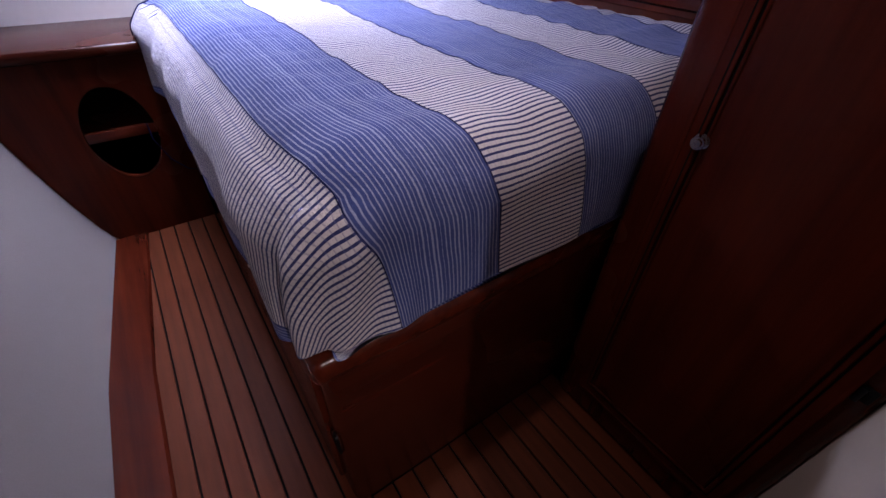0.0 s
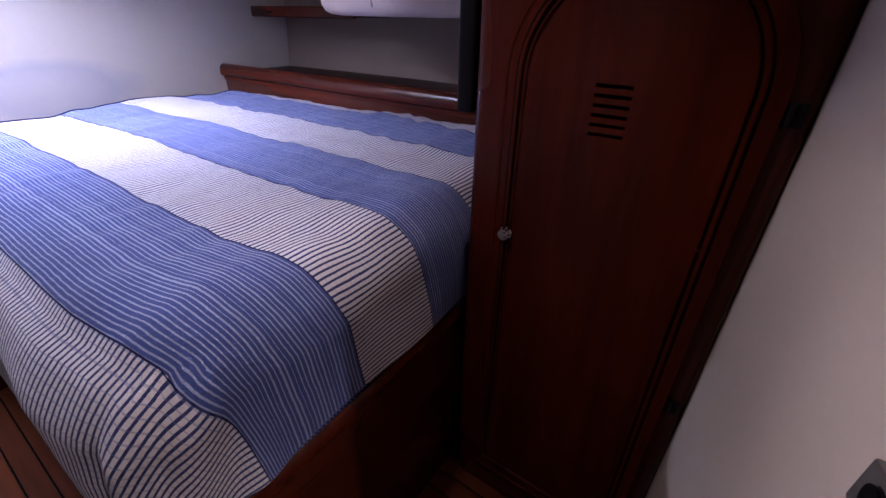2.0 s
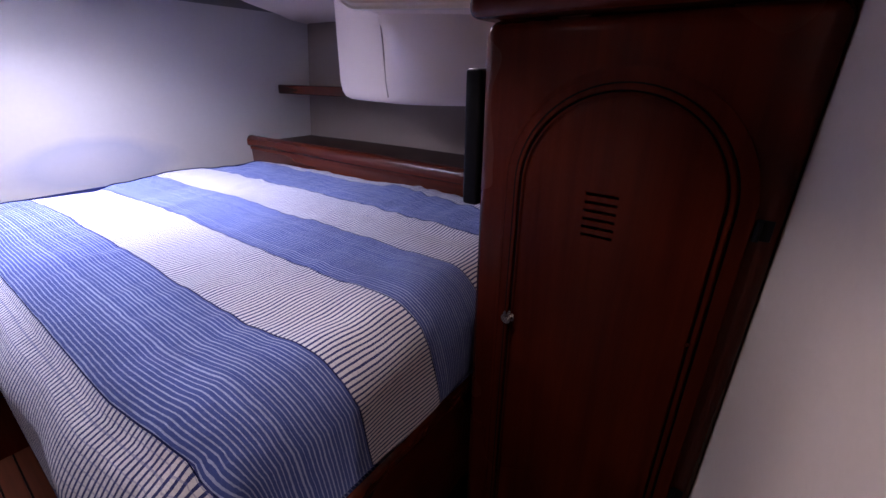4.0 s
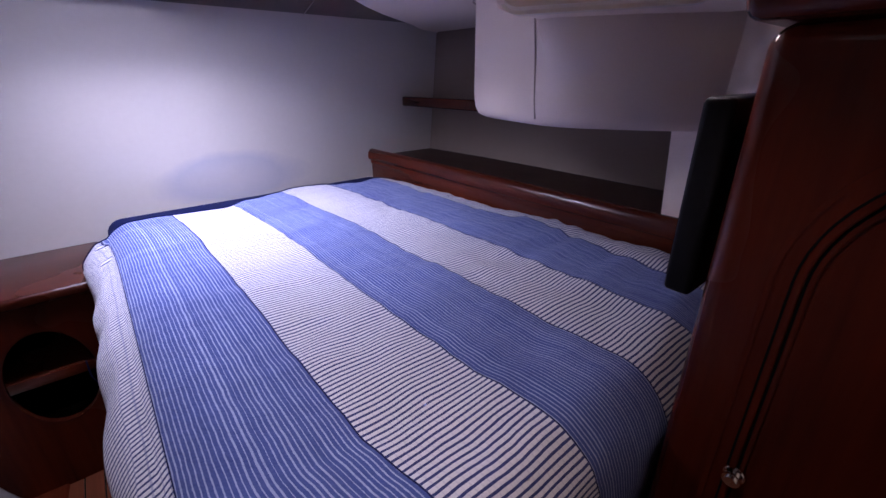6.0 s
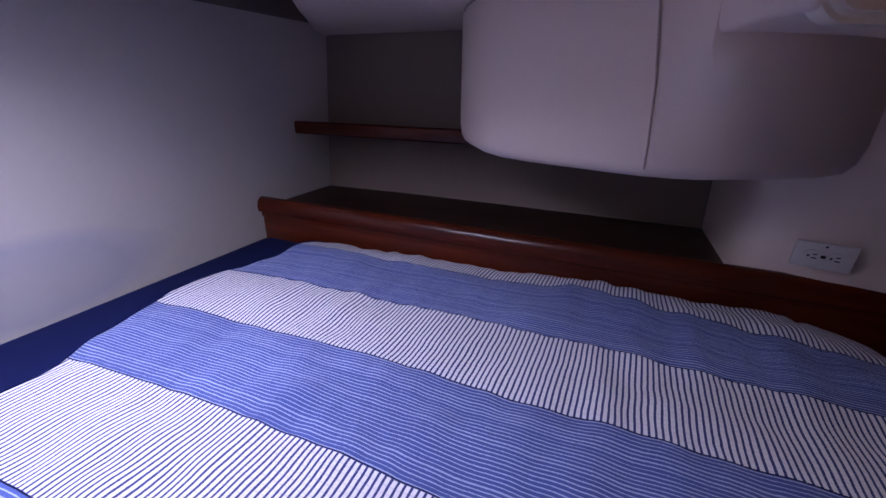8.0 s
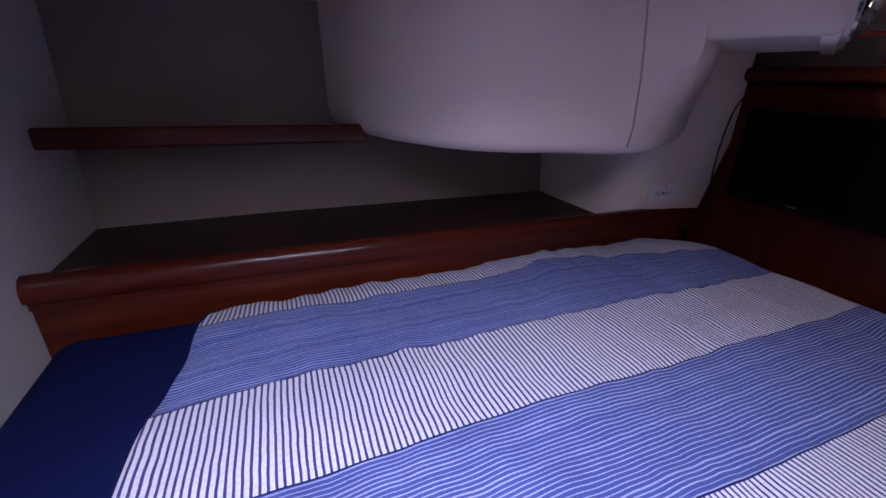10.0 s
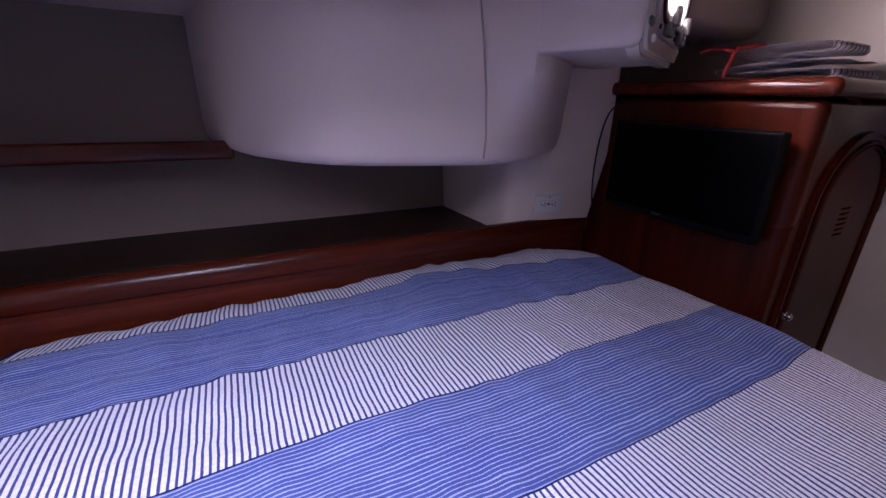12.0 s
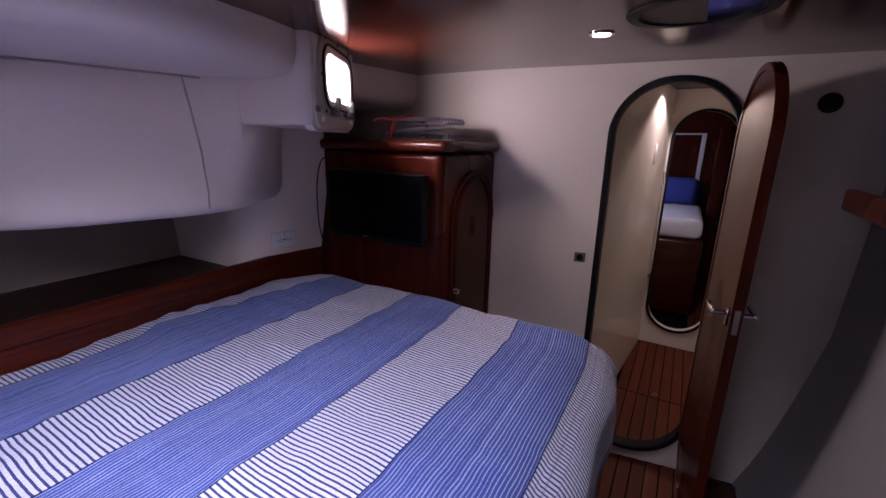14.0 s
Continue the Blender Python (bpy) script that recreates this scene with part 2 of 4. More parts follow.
hatch_loop = stadium(HATCH[0], HATCH[1], 0.32, 0.32, 0.07, 6)
hatch2_loop = stadium(HATCH2[0], HATCH2[1], 0.125, 0.125, 0.12, 10)
bm = plate([(-1.6, yb(-1.6)), (1.5, YB), (1.5, YH), (-1.6, YH)], [hatch_loop, hatch2_loop], -0.03, Matrix.Identity(4))
for v in bm.verts:
    v.co.z += zc(v.co.y)
tagged(finish(bm, "ceiling", CEILING_WOOD), "glossy dark red-brown veneered ceiling panels", "ceiling", "", "structure")

# ---- bed ----
BX0, BX1, BY0, BY1 = -0.715, XS, 0.732, YH
bed = base("bed", "fixed island berth with mahogany base and navy mattress", "bed", at=(0, 1.7, 0))
bed.location = (0, 0, 0)
part("bed_base", box(BX0 + 0.018, BX1, BY0 + 0.016, BY1, 0, 0.60, 0.03, 4), MAHOGANY_X, bed)
for y0, y1 in ((0.80, 1.38), (1.42, 2.00)):
    d = part("drawer", box(BX0 + 0.004, BX0 + 0.02, y0, y1, 0.10, 0.55, 0.006, 2), MAHOGANY_Y, bed)
    if y0 < 1:
        for y in (1.02, 1.18):
            part("latch", joined(box(BX0 - 0.003, BX0 + 0.006, y, y + 0.02, 0.522, 0.534, 0.003), cyl((BX0 - 0.004, y + 0.01, 0.528), (1, 0, 0), 0.004, 0.004, 12)), PLASTIC, d, "small white push latch")
part("finger_pull", plate(stadium(0.775, 0.32, 0.013, 0.04, 0.0125), [stadium(0.775, 0.32, 0.008, 0.034, 0.0078)], 0.006, Matrix.Translation((BX0 + 0.012, 0, 0)) @ FACE_MX), BLACK, bed, "dark oval finger pull")
part("rail", box(BX0, BX1, BY0, BY1, 0.585, 0.65, 0.022, 4), MAHOGANY_Y, bed)
part("mattress", box(BX0 + 0.055, BX1 - 0.01, BY0 + 0.055, BY1 - 0.03, 0.652, 0.90, 0.06, 5), NAVY, bed, "navy blue fitted mattress cover")


def cloth_material():
    m, n, l, b = material("striped_coverlet")
    uv = n.new("ShaderNodeUVMap")
    sp = n.new("ShaderNodeSeparateXYZ")
    l.new(uv.outputs[0], sp.inputs[0])
    u, v = sp.outputs[0], sp.outputs[1]
    tc = n.new("ShaderNodeTexCoord")
    # which band: white ones hold dark cross lines, blue ones hold pale lengthwise lines
    edges = (-0.925, -0.645, -0.41, -0.178, 0.055, 0.282, 0.545)
    band = 1.0
    for k, e in enumerate(edges):
        g = maths(n, l, "GREATER_THAN", u, e)
        band = maths(n, l, "ADD", band, maths(n, l, "MULTIPLY", g, -1.0 if k % 2 == 0 else 1.0))
    fine = noise_node(n, l, tc.outputs["Object"], 260.0, 3.0)
    wob = noise_node(n, l, tc.outputs["Object"], 22.0, 2.0)
    sway = noise_node(n, l, tc.outputs["Object"], 5.5, 3.0, 0.6)
    vv = maths(n, l, "MULTIPLY_ADD", sway, 0.006, maths(n, l, "MULTIPLY_ADD", wob, 0.002, v))
    vv = maths(n, l, "MULTIPLY", vv, maths(n, l, "MULTIPLY_ADD", maths(n, l, "LESS_THAN", u, -0.645), -0.12, 1.0))
    line = maths(n, l, "PINGPONG", vv, 0.0054)
    dark = maths(n, l, "LESS_THAN", maths(n, l, "MULTIPLY_ADD", fine, 0.0012, line), 0.0027)
    white = mix(n, l, dark, (0.68, 0.675, 0.70), (0.024, 0.034, 0.13))
    grid = maths(n, l, "LESS_THAN", maths(n, l, "PINGPONG", u, 0.006), 0.0009)
    grid = maths(n, l, "MULTIPLY", grid, maths(n, l, "MULTIPLY_ADD", maths(n, l, "LESS_THAN", u, -0.645), 0.6, 0.4))
    white = mix(n, l, maths(n, l, "MULTIPLY", grid, 0.45), white, (0.12, 0.14, 0.32))
    wn_ = n.new("ShaderNodeTexNoise")
    wn_.noise_dimensions = "1D"
    wn_.inputs["Scale"].default_value, wn_.inputs["Detail"].default_value = 70.0, 2.0
    uu = maths(n, l, "MULTIPLY_ADD", sway, 0.006, maths(n, l, "MULTIPLY_ADD", wob, 0.0018, u))
    l.new(uu, wn_.inputs["W"])
    strand = maths(n, l, "PINGPONG", uu, 0.0039)
    thick = maths(n, l, "MULTIPLY_ADD", wn_.outputs["Fac"], 0.0030, 0.0003)
    pale = maths(n, l, "LESS_THAN", maths(n, l, "MULTIPLY_ADD", fine, 0.0014, strand), thick)
    worn = noise_node(n, l, tc.outputs["Object"], 5.0, 4.0, 0.65)
    tint = mix(n, l, worn, (0.027, 0.045, 0.165), (0.055, 0.095, 0.31))
    blue = mix(n, l, maths(n, l, "MULTIPLY", pale, maths(n, l, "MULTIPLY_ADD", worn, 0.9, 0.3)), tint, (0.38, 0.44, 0.64))
    col = mix(n, l, band, white, blue)
    # dark seam threads along the band edges
    for e in edges:
        near = maths(n, l, "LESS_THAN", maths(n, l, "ABSOLUTE", maths(n, l, "SUBTRACT", u, e)), 0.0016)
        col = mix(n, l, near, col, (0.02, 0.03, 0.13))
    col = mix(n, l, maths(n, l, "MULTIPLY", fine, 0.25), col, (0.09, 0.10, 0.2))
    l.new(col, b.inputs["Base Color"])
    b.inputs["Roughness"].default_value = 0.9
    b.inputs["Sheen Weight"].default_value = 0.08
    b.inputs["Specular IOR Level"].default_value = 0.15
    pucker = noise_node(n, l, tc.outputs["Object"], 55.0, 3.0)
    bump(n, l, b, maths(n, l, "MULTIPLY_ADD", pucker, 2.5, fine), 0.5, 0.003)
    return m


CLOTH = cloth_material()


def coverlet():
    """A woven coverlet over the mattress: flat cloth coordinates (u, v) folded over the side and the foot."""
    uL, uR = -1.0, 0.665
    v1, v0 = 2.42, 0.30
    nu, nv = 110, 150
    xl, yf, top = -0.685, 0.735, 0.955
    r, rf = 0.12, 0.12
    bm = bmesh.new()
    lay = bm.loops.layers.uv.new("UVMap")
    vs = {}

    def shift(v):
        return 0.085 * min(1.0, max(0.0, (1.35 - v) / 0.5))

    def fold(s, lim, r=0.07):
        """Distance outward and downward when a cloth runs past an edge by s."""
        if s <= 0:
            return 0.0, 0.0
        a = min(s / r, math.pi / 2)
        down = r * (1 - math.cos(a)) + max(0, s - r * math.pi / 2)
        return r * math.sin(a), min(down, lim)

    for i in range(nu + 1):
        for j in range(nv + 1):
            u = uL + (uR - uL) * i / nu
            head = v1 + 0.075 - 0.06 * min(1.0, max(0.0, (u - 0.1) / 0.5)) - 0.09 * min(1.0, max(0.0, (0.1 - u) / 0.35)) + 0.010 * noise.noise(Vector((u * 6, 0, 9)))
            v = v0 + (head - v0) * j / nv
            skew = 0.005 * (v - 0.75) + 0.16 * max(0, v - 2.0) ** 2
            sx, sy = max(0.0, xl + r - u + skew), max(0.0, yf + rf - v)
            run = (sx ** 3 + sy ** 3) ** (1 / 3)
            cx, cy = (sx / run, sy / run) if run > 0 else (0.0, 0.0)
            out, down = fold(run, 0.292 + 0.043 * max(0.0, cx - cy), r)
            hang = min(1, down / 0.12)
            x = max(u - skew, xl + r) - out * cx
            x += 0.050 * min(1.0, max(0.0, (u + 0.82) / 0.26)) * min(1.0, max(0.0, (0.35 - u) / 0.75)) * min(1.0, max(0.0, (0.98 - v) / 0.3))
            x += 0.045 * min(1.0, max(0.0, (u + 0.70) / 0.35)) * min(1.0, max(0.0, (0.70 - v) / 0.25)) * (u < 0.3)
            y = max(v, yf + rf) - out * cy
            z = top - down
            w = noise.noise(Vector((u * 3.1, v * 2.1, 0))) * 0.014 + noise.noise(Vector((u * 12, v * 6, 3))) * 0.006 + noise.noise(Vector((u * 7, v * 17, 5))) * 0.006 * (1 + 1.5 * max(0, u))
            z += w * (1 - hang)
            if down > 0.05:
                wave = 0.016 * cx + (0.006 * cx + 0.004 * cy) * (1 + math.sin(v * 22 - u * 14 + 2 * noise.noise(Vector((u * 2, v * 3, 1)))))
                wave += 0.016 * cx * cy * math.sin(13 * math.atan2(cy, cx) + 7 * down) + 0.02 * cx * (1 - cy)
                x -= hang * wave * cx + 0.025 * hang * cx * min(1.0, max(0.0, (v - 2.12) / 0.2)) ** 2
                y -= hang * wave * cy
            near = max(0.0, u - 0.2) / 0.345
            x += near * (0.05 * math.exp(-((v - 1.45) / 0.16) ** 2) - 0.02 * math.exp(-((v - 1.05) / 0.2) ** 2) - 0.008 * math.exp(-((v - 2.0) / 0.25) ** 2))
            x = min(x, 0.676)
            foot = math.exp(-((v - 1.0) / 0.22) ** 2)
            if u > 0.5:
                z -= ((u - 0.5) / 0.165) ** 2 * (0.03 - 0.018 * foot)
            z += 0.012 * foot * min(1.0, near)
            kc = max(0.0, (u - 0.44) / 0.225) ** 2 * max(0.0, 1 - max(0.0, v - 0.70) / 0.30)
            y += 0.12 * kc
            z -= 0.02 * kc
            vs[i, j] = (bm.verts.new((x, y, z)), (u + shift(v) * min(1.0, max(0.0, (u - 0.33) / 0.12)), v))
    for i in range(nu):
        for j in range(nv):
            q = [vs[i, j], vs[i + 1, j], vs[i + 1, j + 1], vs[i, j + 1]]
            f = bm.faces.new([a for a, _ in q])
            for lp, (_, t) in zip(f.loops, q):
                lp[lay].uv = t
    ext = bmesh.ops.extrude_face_region(bm, geom=bm.faces[:])
    for g in ext["geom"]:
        if isinstance(g, bmesh.types.BMVert):
            g.co += Vector((0.003, 0.003, -0.005))
    lines = [[vs[i, nv][0].co.copy() + Vector((0, 0.002, 0.001)) for i in range(8, nu + 1)]]
    for e in (-0.645, -0.41, -0.178, 0.055, 0.282, 0.545):
        line = []
        for j in range(10, nv + 1, 2):
            k = (e - (shift(vs[0, j][1][1]) if e > 0.5 else 0.0) - uL) / (uR - uL) * nu
            a, f = int(k), k - int(k)
            line.append(vs[a, j][0].co.lerp(vs[a + 1, j][0].co, f) + Vector((0, 0, 0.0004)))
        lines.append(line)
    ob = finish(bm, "coverlet", CLOTH, None, "", 180)
    part("hem", tube(lines[0], 0.0032, 8), NAVY, ob, "dark blue overlocked hem")
    for ln in lines[1:]:
        part("seam", tube(ln, 0.0009, 6), NAVY, ob)
    return tagged(ob, "blue and white banded woven coverlet with thin stripes", "coverlet")


coverlet()

# ---- wardrobe ----
WY1, WZ1 = 0.715, 1.50
wardrobe = base("wardrobe", "mahogany wardrobe with an arched louvred door", "wardrobe")
part("body", box(0.0, 0.70, YB, WY1, 0.0, WZ1, 0.028, 5), MAHOGANY, wardrobe)
part("top", box(-0.022, 0.71, YB, WY1 + 0.024, WZ1, WZ1 + 0.045, 0.02, 4), MAHOGANY_Y, wardrobe, "rounded wardrobe top with a raised moulding")


def arch(cy, hw, z0, ztop, n=28):
    """An upright outline with a half-round head, in y and z."""
    zc_ = ztop - hw
    pts = [(cy + hw, z0)]
    pts += [(cy + hw * math.cos(math.pi * k / n), zc_ + hw * math.sin(math.pi * k / n)) for k in range(n + 1)]
    pts.append((cy - hw, z0))
    return pts


AY = 0.438
slots = [[(0.423, z), (0.480, z), (0.480, z + 0.0055), (0.423, z + 0.0055)] for z in [1.136 + 0.0152 * k for k in range(6)]]
leaf = part("door", plate(arch(AY, 0.205, 0.12, 1.423), slots, 0.014, Matrix.Translation((-0.011, 0, 0)) @ FACE_MX, 0.001), MAHOGANY, wardrobe, "arched cabinet door with a double moulding")
# Black sheet paints the darkness behind the louvre slots.
part("louvre_backing", box(-0.0016, 0.0, 0.414, 0.489, 1.125, 1.226), DARK, leaf)
for hw, w, proud in ((0.178, 0.007, 0.006), (0.166, 0.005, 0.005)):
    outer, inner = arch(AY, hw, 0.16, 1.423 - (0.205 - hw)), arch(AY, hw - w, 0.16 + w, 1.423 - (0.205 - hw) - w)
    part("moulding", plate(outer, [inner], proud, Matrix.Translation((-0.011 - proud, 0, 0)) @ FACE_MX, 0.0014), MAHOGANY, leaf)
# Thin raised black strips paint the shadow lines of the routed grooves.
for hw in (0.1702, 0.1825):
    part("groove_shade", plate(arch(AY, hw, 0.15, 1.423 - (0.205 - hw)), [arch(AY, hw - 0.0028, 0.153, 1.423 - (0.205 - hw) - 0.0028)], 0.0012, Matrix.Translation((-0.0118, 0, 0)) @ FACE_MX), DARK, leaf, "dark strip painted as a routed shadow line")
part("moulding", plate(arch(AY, 0.205, 0.12, 1.423), [arch(AY, 0.197, 0.128, 1.415)], 0.003, Matrix.Translation((-0.0135, 0, 0)) @ FACE_MX, 0.0012), MAHOGANY, leaf)
knob = joined(cyl((-0.014, 0.608, 0.914), (1, 0, 0), 0.014, 0.006, 24, None, 0.002), cyl((-0.022, 0.608, 0.914), (1, 0, 0), 0.007, 0.016, 16), cyl((-0.028, 0.608, 0.914), (1, 0, 0), 0.0115, 0.010, 24, None, 0.004))
part("knob", knob, CHROME, leaf, "round chrome push-button knob")
for z in (1.20, 0.638):
    part("hinge", joined(cyl((-0.008, 0.226, z), (0, 0, 1), 0.0045, 0.032, 12), box(-0.003, 0.0, 0.208, 0.228, z - 0.016, z + 0.016, 0.001)), BLACK, wardrobe, "small dark hinge")
part("catch", cyl((-0.013, 0.271, 0.984), (1, 0, 0), 0.004, 0.005, 10), CHROME, leaf)

television = base("television", "slim black flat television on the wardrobe side", "television")
TX0, TX1, TZ0, TZ1 = 0.040, 0.545, 1.130, 1.420
part("casing", box(TX0, TX1, WY1 + 0.022, WY1 + 0.062, TZ0, TZ1, 0.008, 3), BLACK, television)
m_, n_, l_, b_ = material("screen_glass")
b_.inputs["Base Color"].default_value, b_.inputs["Roughness"].default_value = (0.001, 0.001, 0.0015, 1), 0.35
b_.inputs["Specular IOR Level"].default_value = 0.05
SCREEN = m_
part("screen", box(TX0 + 0.008, TX1 - 0.008, WY1 + 0.061, WY1 + 0.0635, TZ0 + 0.022, TZ1 - 0.008, 0.001), SCREEN, television, "glossy dark screen")
part("bracket", box(0.25, 0.41, WY1 - 0.002, WY1 + 0.024, 1.20, 1.34, 0.004), BLACK, television)
part("badge", box(0.315, 0.345, WY1 + 0.0615, WY1 + 0.0632, TZ0 + 0.012, TZ0 + 0.018), CHROME, television, "small bright badge bar")
pts = []
for k in range(25):
    t = k / 24
    pts.append((0.545 + 0.05 * math.sin(math.pi * t), WY1 + 0.05 + 0.03 * math.sin(math.pi * t), 1.47 - 0.42 * t + 0.06 * math.sin(2 * math.pi * t)))
tagged(finish(tube(pts, 0.0028, 8), "cable", RUBBER), "thin black cable hanging beside the television", "cable")


# ---- folded throw on the wardrobe ----
def throw_material():
    m, n, l, b = material("striped_throw")
    tc = n.new("ShaderNodeTexCoord")
    sp = n.new("ShaderNodeSeparateXYZ")
    l.new(tc.outputs["Object"], sp.inputs[0])
    f = noise_node(n, l, tc.outputs["Object"], 160.0, 3.0)
    st = maths(n, l, "PINGPONG", maths(n, l, "MULTIPLY_ADD", f, 0.004, maths(n, l, "MULTIPLY_ADD", sp.outputs[2], 0.6, sp.outputs[1])), 0.012)
    l.new(mix(n, l, maths(n, l, "LESS_THAN", st, 0.0032), (0.84, 0.80, 0.82), (0.12, 0.11, 0.30)), b.inputs["Base Color"])
    b.inputs["Roughness"].default_value = 0.95
    bump(n, l, b, f, 0.4, 0.002)
    return m


THROW = throw_material()
RED = plain("red_strap", (0.42, 0.02, 0.015), 0.6)
throw = base("folded_throw", "folded striped throw tied with a red strap", "blanket")
zt = WZ1 + 0.046


def cloth_fold(x0, x1, z0, turns, y0, y1, seed):
    """One length of cloth laid to and fro in a loose pile, with open loops at its free end."""
    line = []
    for k in range(turns):
        z, up = z0 + 0.023 * k, k % 2 == 0
        xs = [x1 + (x0 - x1) * i / 9 for i in range(10)]
        for x in xs if up else xs[::-1]:
            t = (x - x0) / (x1 - x0)
            line.append((x + 0.012 * math.sin(seed + 3 * k), z * (1 - t) + (z0 + 0.013 * k) * t + 0.010 * math.sin(math.pi * t) * (k % 3) / 2))
        if k < turns - 1:
            x, z = line[-1]
            d, h = (-1, 0.023) if up else (1, 0.013)
            line += [(x + d * 0.013 * math.sin(a), z + h * (1 - math.cos(a)) / 2) for a in (0.6, 1.2, 1.9, 2.5)]
    rows = []
    for j in range(15):
        y = y0 + (y1 - y0) * j / 14
        rows.append([(x + 0.007 * noise.noise(Vector((x * 9, y * 11, seed))), y + 0.012 * noise.noise(Vector((x * 7, z * 30, seed + 4))), z + 0.004 * noise.noise(Vector((x * 14, y * 18, seed + i * 0.02)))) for i, (x, z) in enumerate(line)])
    bm = loft(rows)
    bmesh.ops.solidify(bm, geom=bm.faces[:], thickness=0.0075)
    low = min(v.co.z for v in bm.verts)
    for v in bm.verts:
        v.co.z += zt - low if z0 <= zt + 0.006 else 0.0
    return bm


part("fold", cloth_fold(0.055, 0.345, zt + 0.005, 3, 0.37, 0.610, 1.0), THROW, throw)
part("fold", cloth_fold(0.080, 0.330, zt + 0.068, 2, 0.39, 0.590, 2.6), THROW, throw)
part("strap", tube([(0.300, 0.355, zt + 0.010), (0.297, 0.362, zt + 0.075), (0.300, 0.48, zt + 0.106), (0.303, 0.605, zt + 0.088), (0.307, 0.625, zt + 0.035), (0.310, 0.628, zt + 0.008)], 0.006, 8), RED, throw, "red tie strap")
part("strap", tube([(0.303, 0.608, zt + 0.080), (0.330, 0.628, zt + 0.086), (0.360, 0.640, zt + 0.088), (0.385, 0.645, zt + 0.080)], 0.005, 8), RED, throw, "loose end of the red tie strap")

# ---- shelf along the hull ----
shelf = base("side_shelf", "long mahogany shelf with a rounded front moulding", "shelf")
part("board", box(XS + 0.03, 1.30, WY1, YH, 0.985, 1.004), SHELF_TOP, shelf, "dark matt shelf surface")
prof = [(-0.016, 0.99), (-0.019, 1.006), (-0.015, 1.03), (-0.004, 1.045), (0.012, 1.05), (0.028, 1.045), (0.034, 1.03), (0.034, 0.965), (-0.002, 0.965), (-0.002, 0.982)]
part("moulding", loft([[(XS + a, y, z) for a, z in prof] for y in (WY1, YH)], True, True), MAHOGANY_Y, shelf, "polished rounded fiddle rail")
part("front_panel", box(XS + 0.004, XS + 0.024, WY1, YH, 0.60, 0.964, 0.002), MAHOGANY_Y, shelf)
ushelf = base("upper_shelf", "short narrow mahogany shelf in the corner", "shelf")
part("board", box(0.952, 1.30, 1.96, YH, 1.292, 1.309, 0.003), MAHOGANY_Y, ushelf)
part("moulding", box(0.928, 0.955, 1.96, YH, 1.285, 1.340, 0.009, 3), MAHOGANY_Y, ushelf)

# ---- locker with an oval opening beside the head of the bed ----
LY = 2.34
locker = base("locker", "low mahogany locker with an oval opening", "locker")
out = [(BX0, 0.0)] + [(BX0, 0.76), (hull_left(LY, 0.76) + 0.004, 0.76)] + [(hull_left(LY, z) + 0.004, z) for z in (0.65, 0.55, 0.45, 0.35, 0.25, 0.16, 0.09, 0.04, 0.0)]
oval = [(-0.925 + 0.128 * math.cos(2 * math.pi * k / 36), 0.47 + 0.195 * math.sin(2 * math.pi * k / 36)) for k in range(36)]
front = part("front", plate(out, [oval], 0.02, Matrix.Translation((0, LY, 0)) @ XZ), MAHOGANY, locker)
rim_in = [(-0.925 + 0.122 * math.cos(2 * math.pi * k / 36), 0.47 + 0.189 * math.sin(2 * math.pi * k / 36)) for k in range(36)]
part("edging", plate(oval, [rim_in], 0.022, Matrix.Translation((0, LY - 0.001, 0)) @ XZ), MAHOGANY_X, front, "worn rim round the opening")
part("inner_shelf", box(-1.2, BX0, LY + 0.022, YH, 0.462, 0.482), MAHOGANY_X, locker)
part("bar", box(-1.045, -0.803, LY + 0.004, LY + 0.0225, 0.452, 0.492, 0.003), MAHOGANY_X, locker)
# Black board paints the shade deep inside the oval opening.
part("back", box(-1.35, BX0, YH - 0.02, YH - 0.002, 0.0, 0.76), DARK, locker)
part("top", box(-1.45, BX0 + 0.02, LY - 0.025, YH, 0.762, 0.802, 0.014, 3), MAHOGANY_X, locker, "rounded mahogany top board")
tagged(finish(tube([(-0.83, LY - 0.004, 0.50), (-0.832, LY - 0.006, 0.43), (-0.80, LY - 0.006, 0.33), (-0.75, LY - 0.008, 0.27), (-0.715, LY - 0.006, 0.255)], 0.003, 8), "cord", NAVY), "thin dark blue cord hanging out of the locker", "cord")

# ---- deck-side mouldings ----


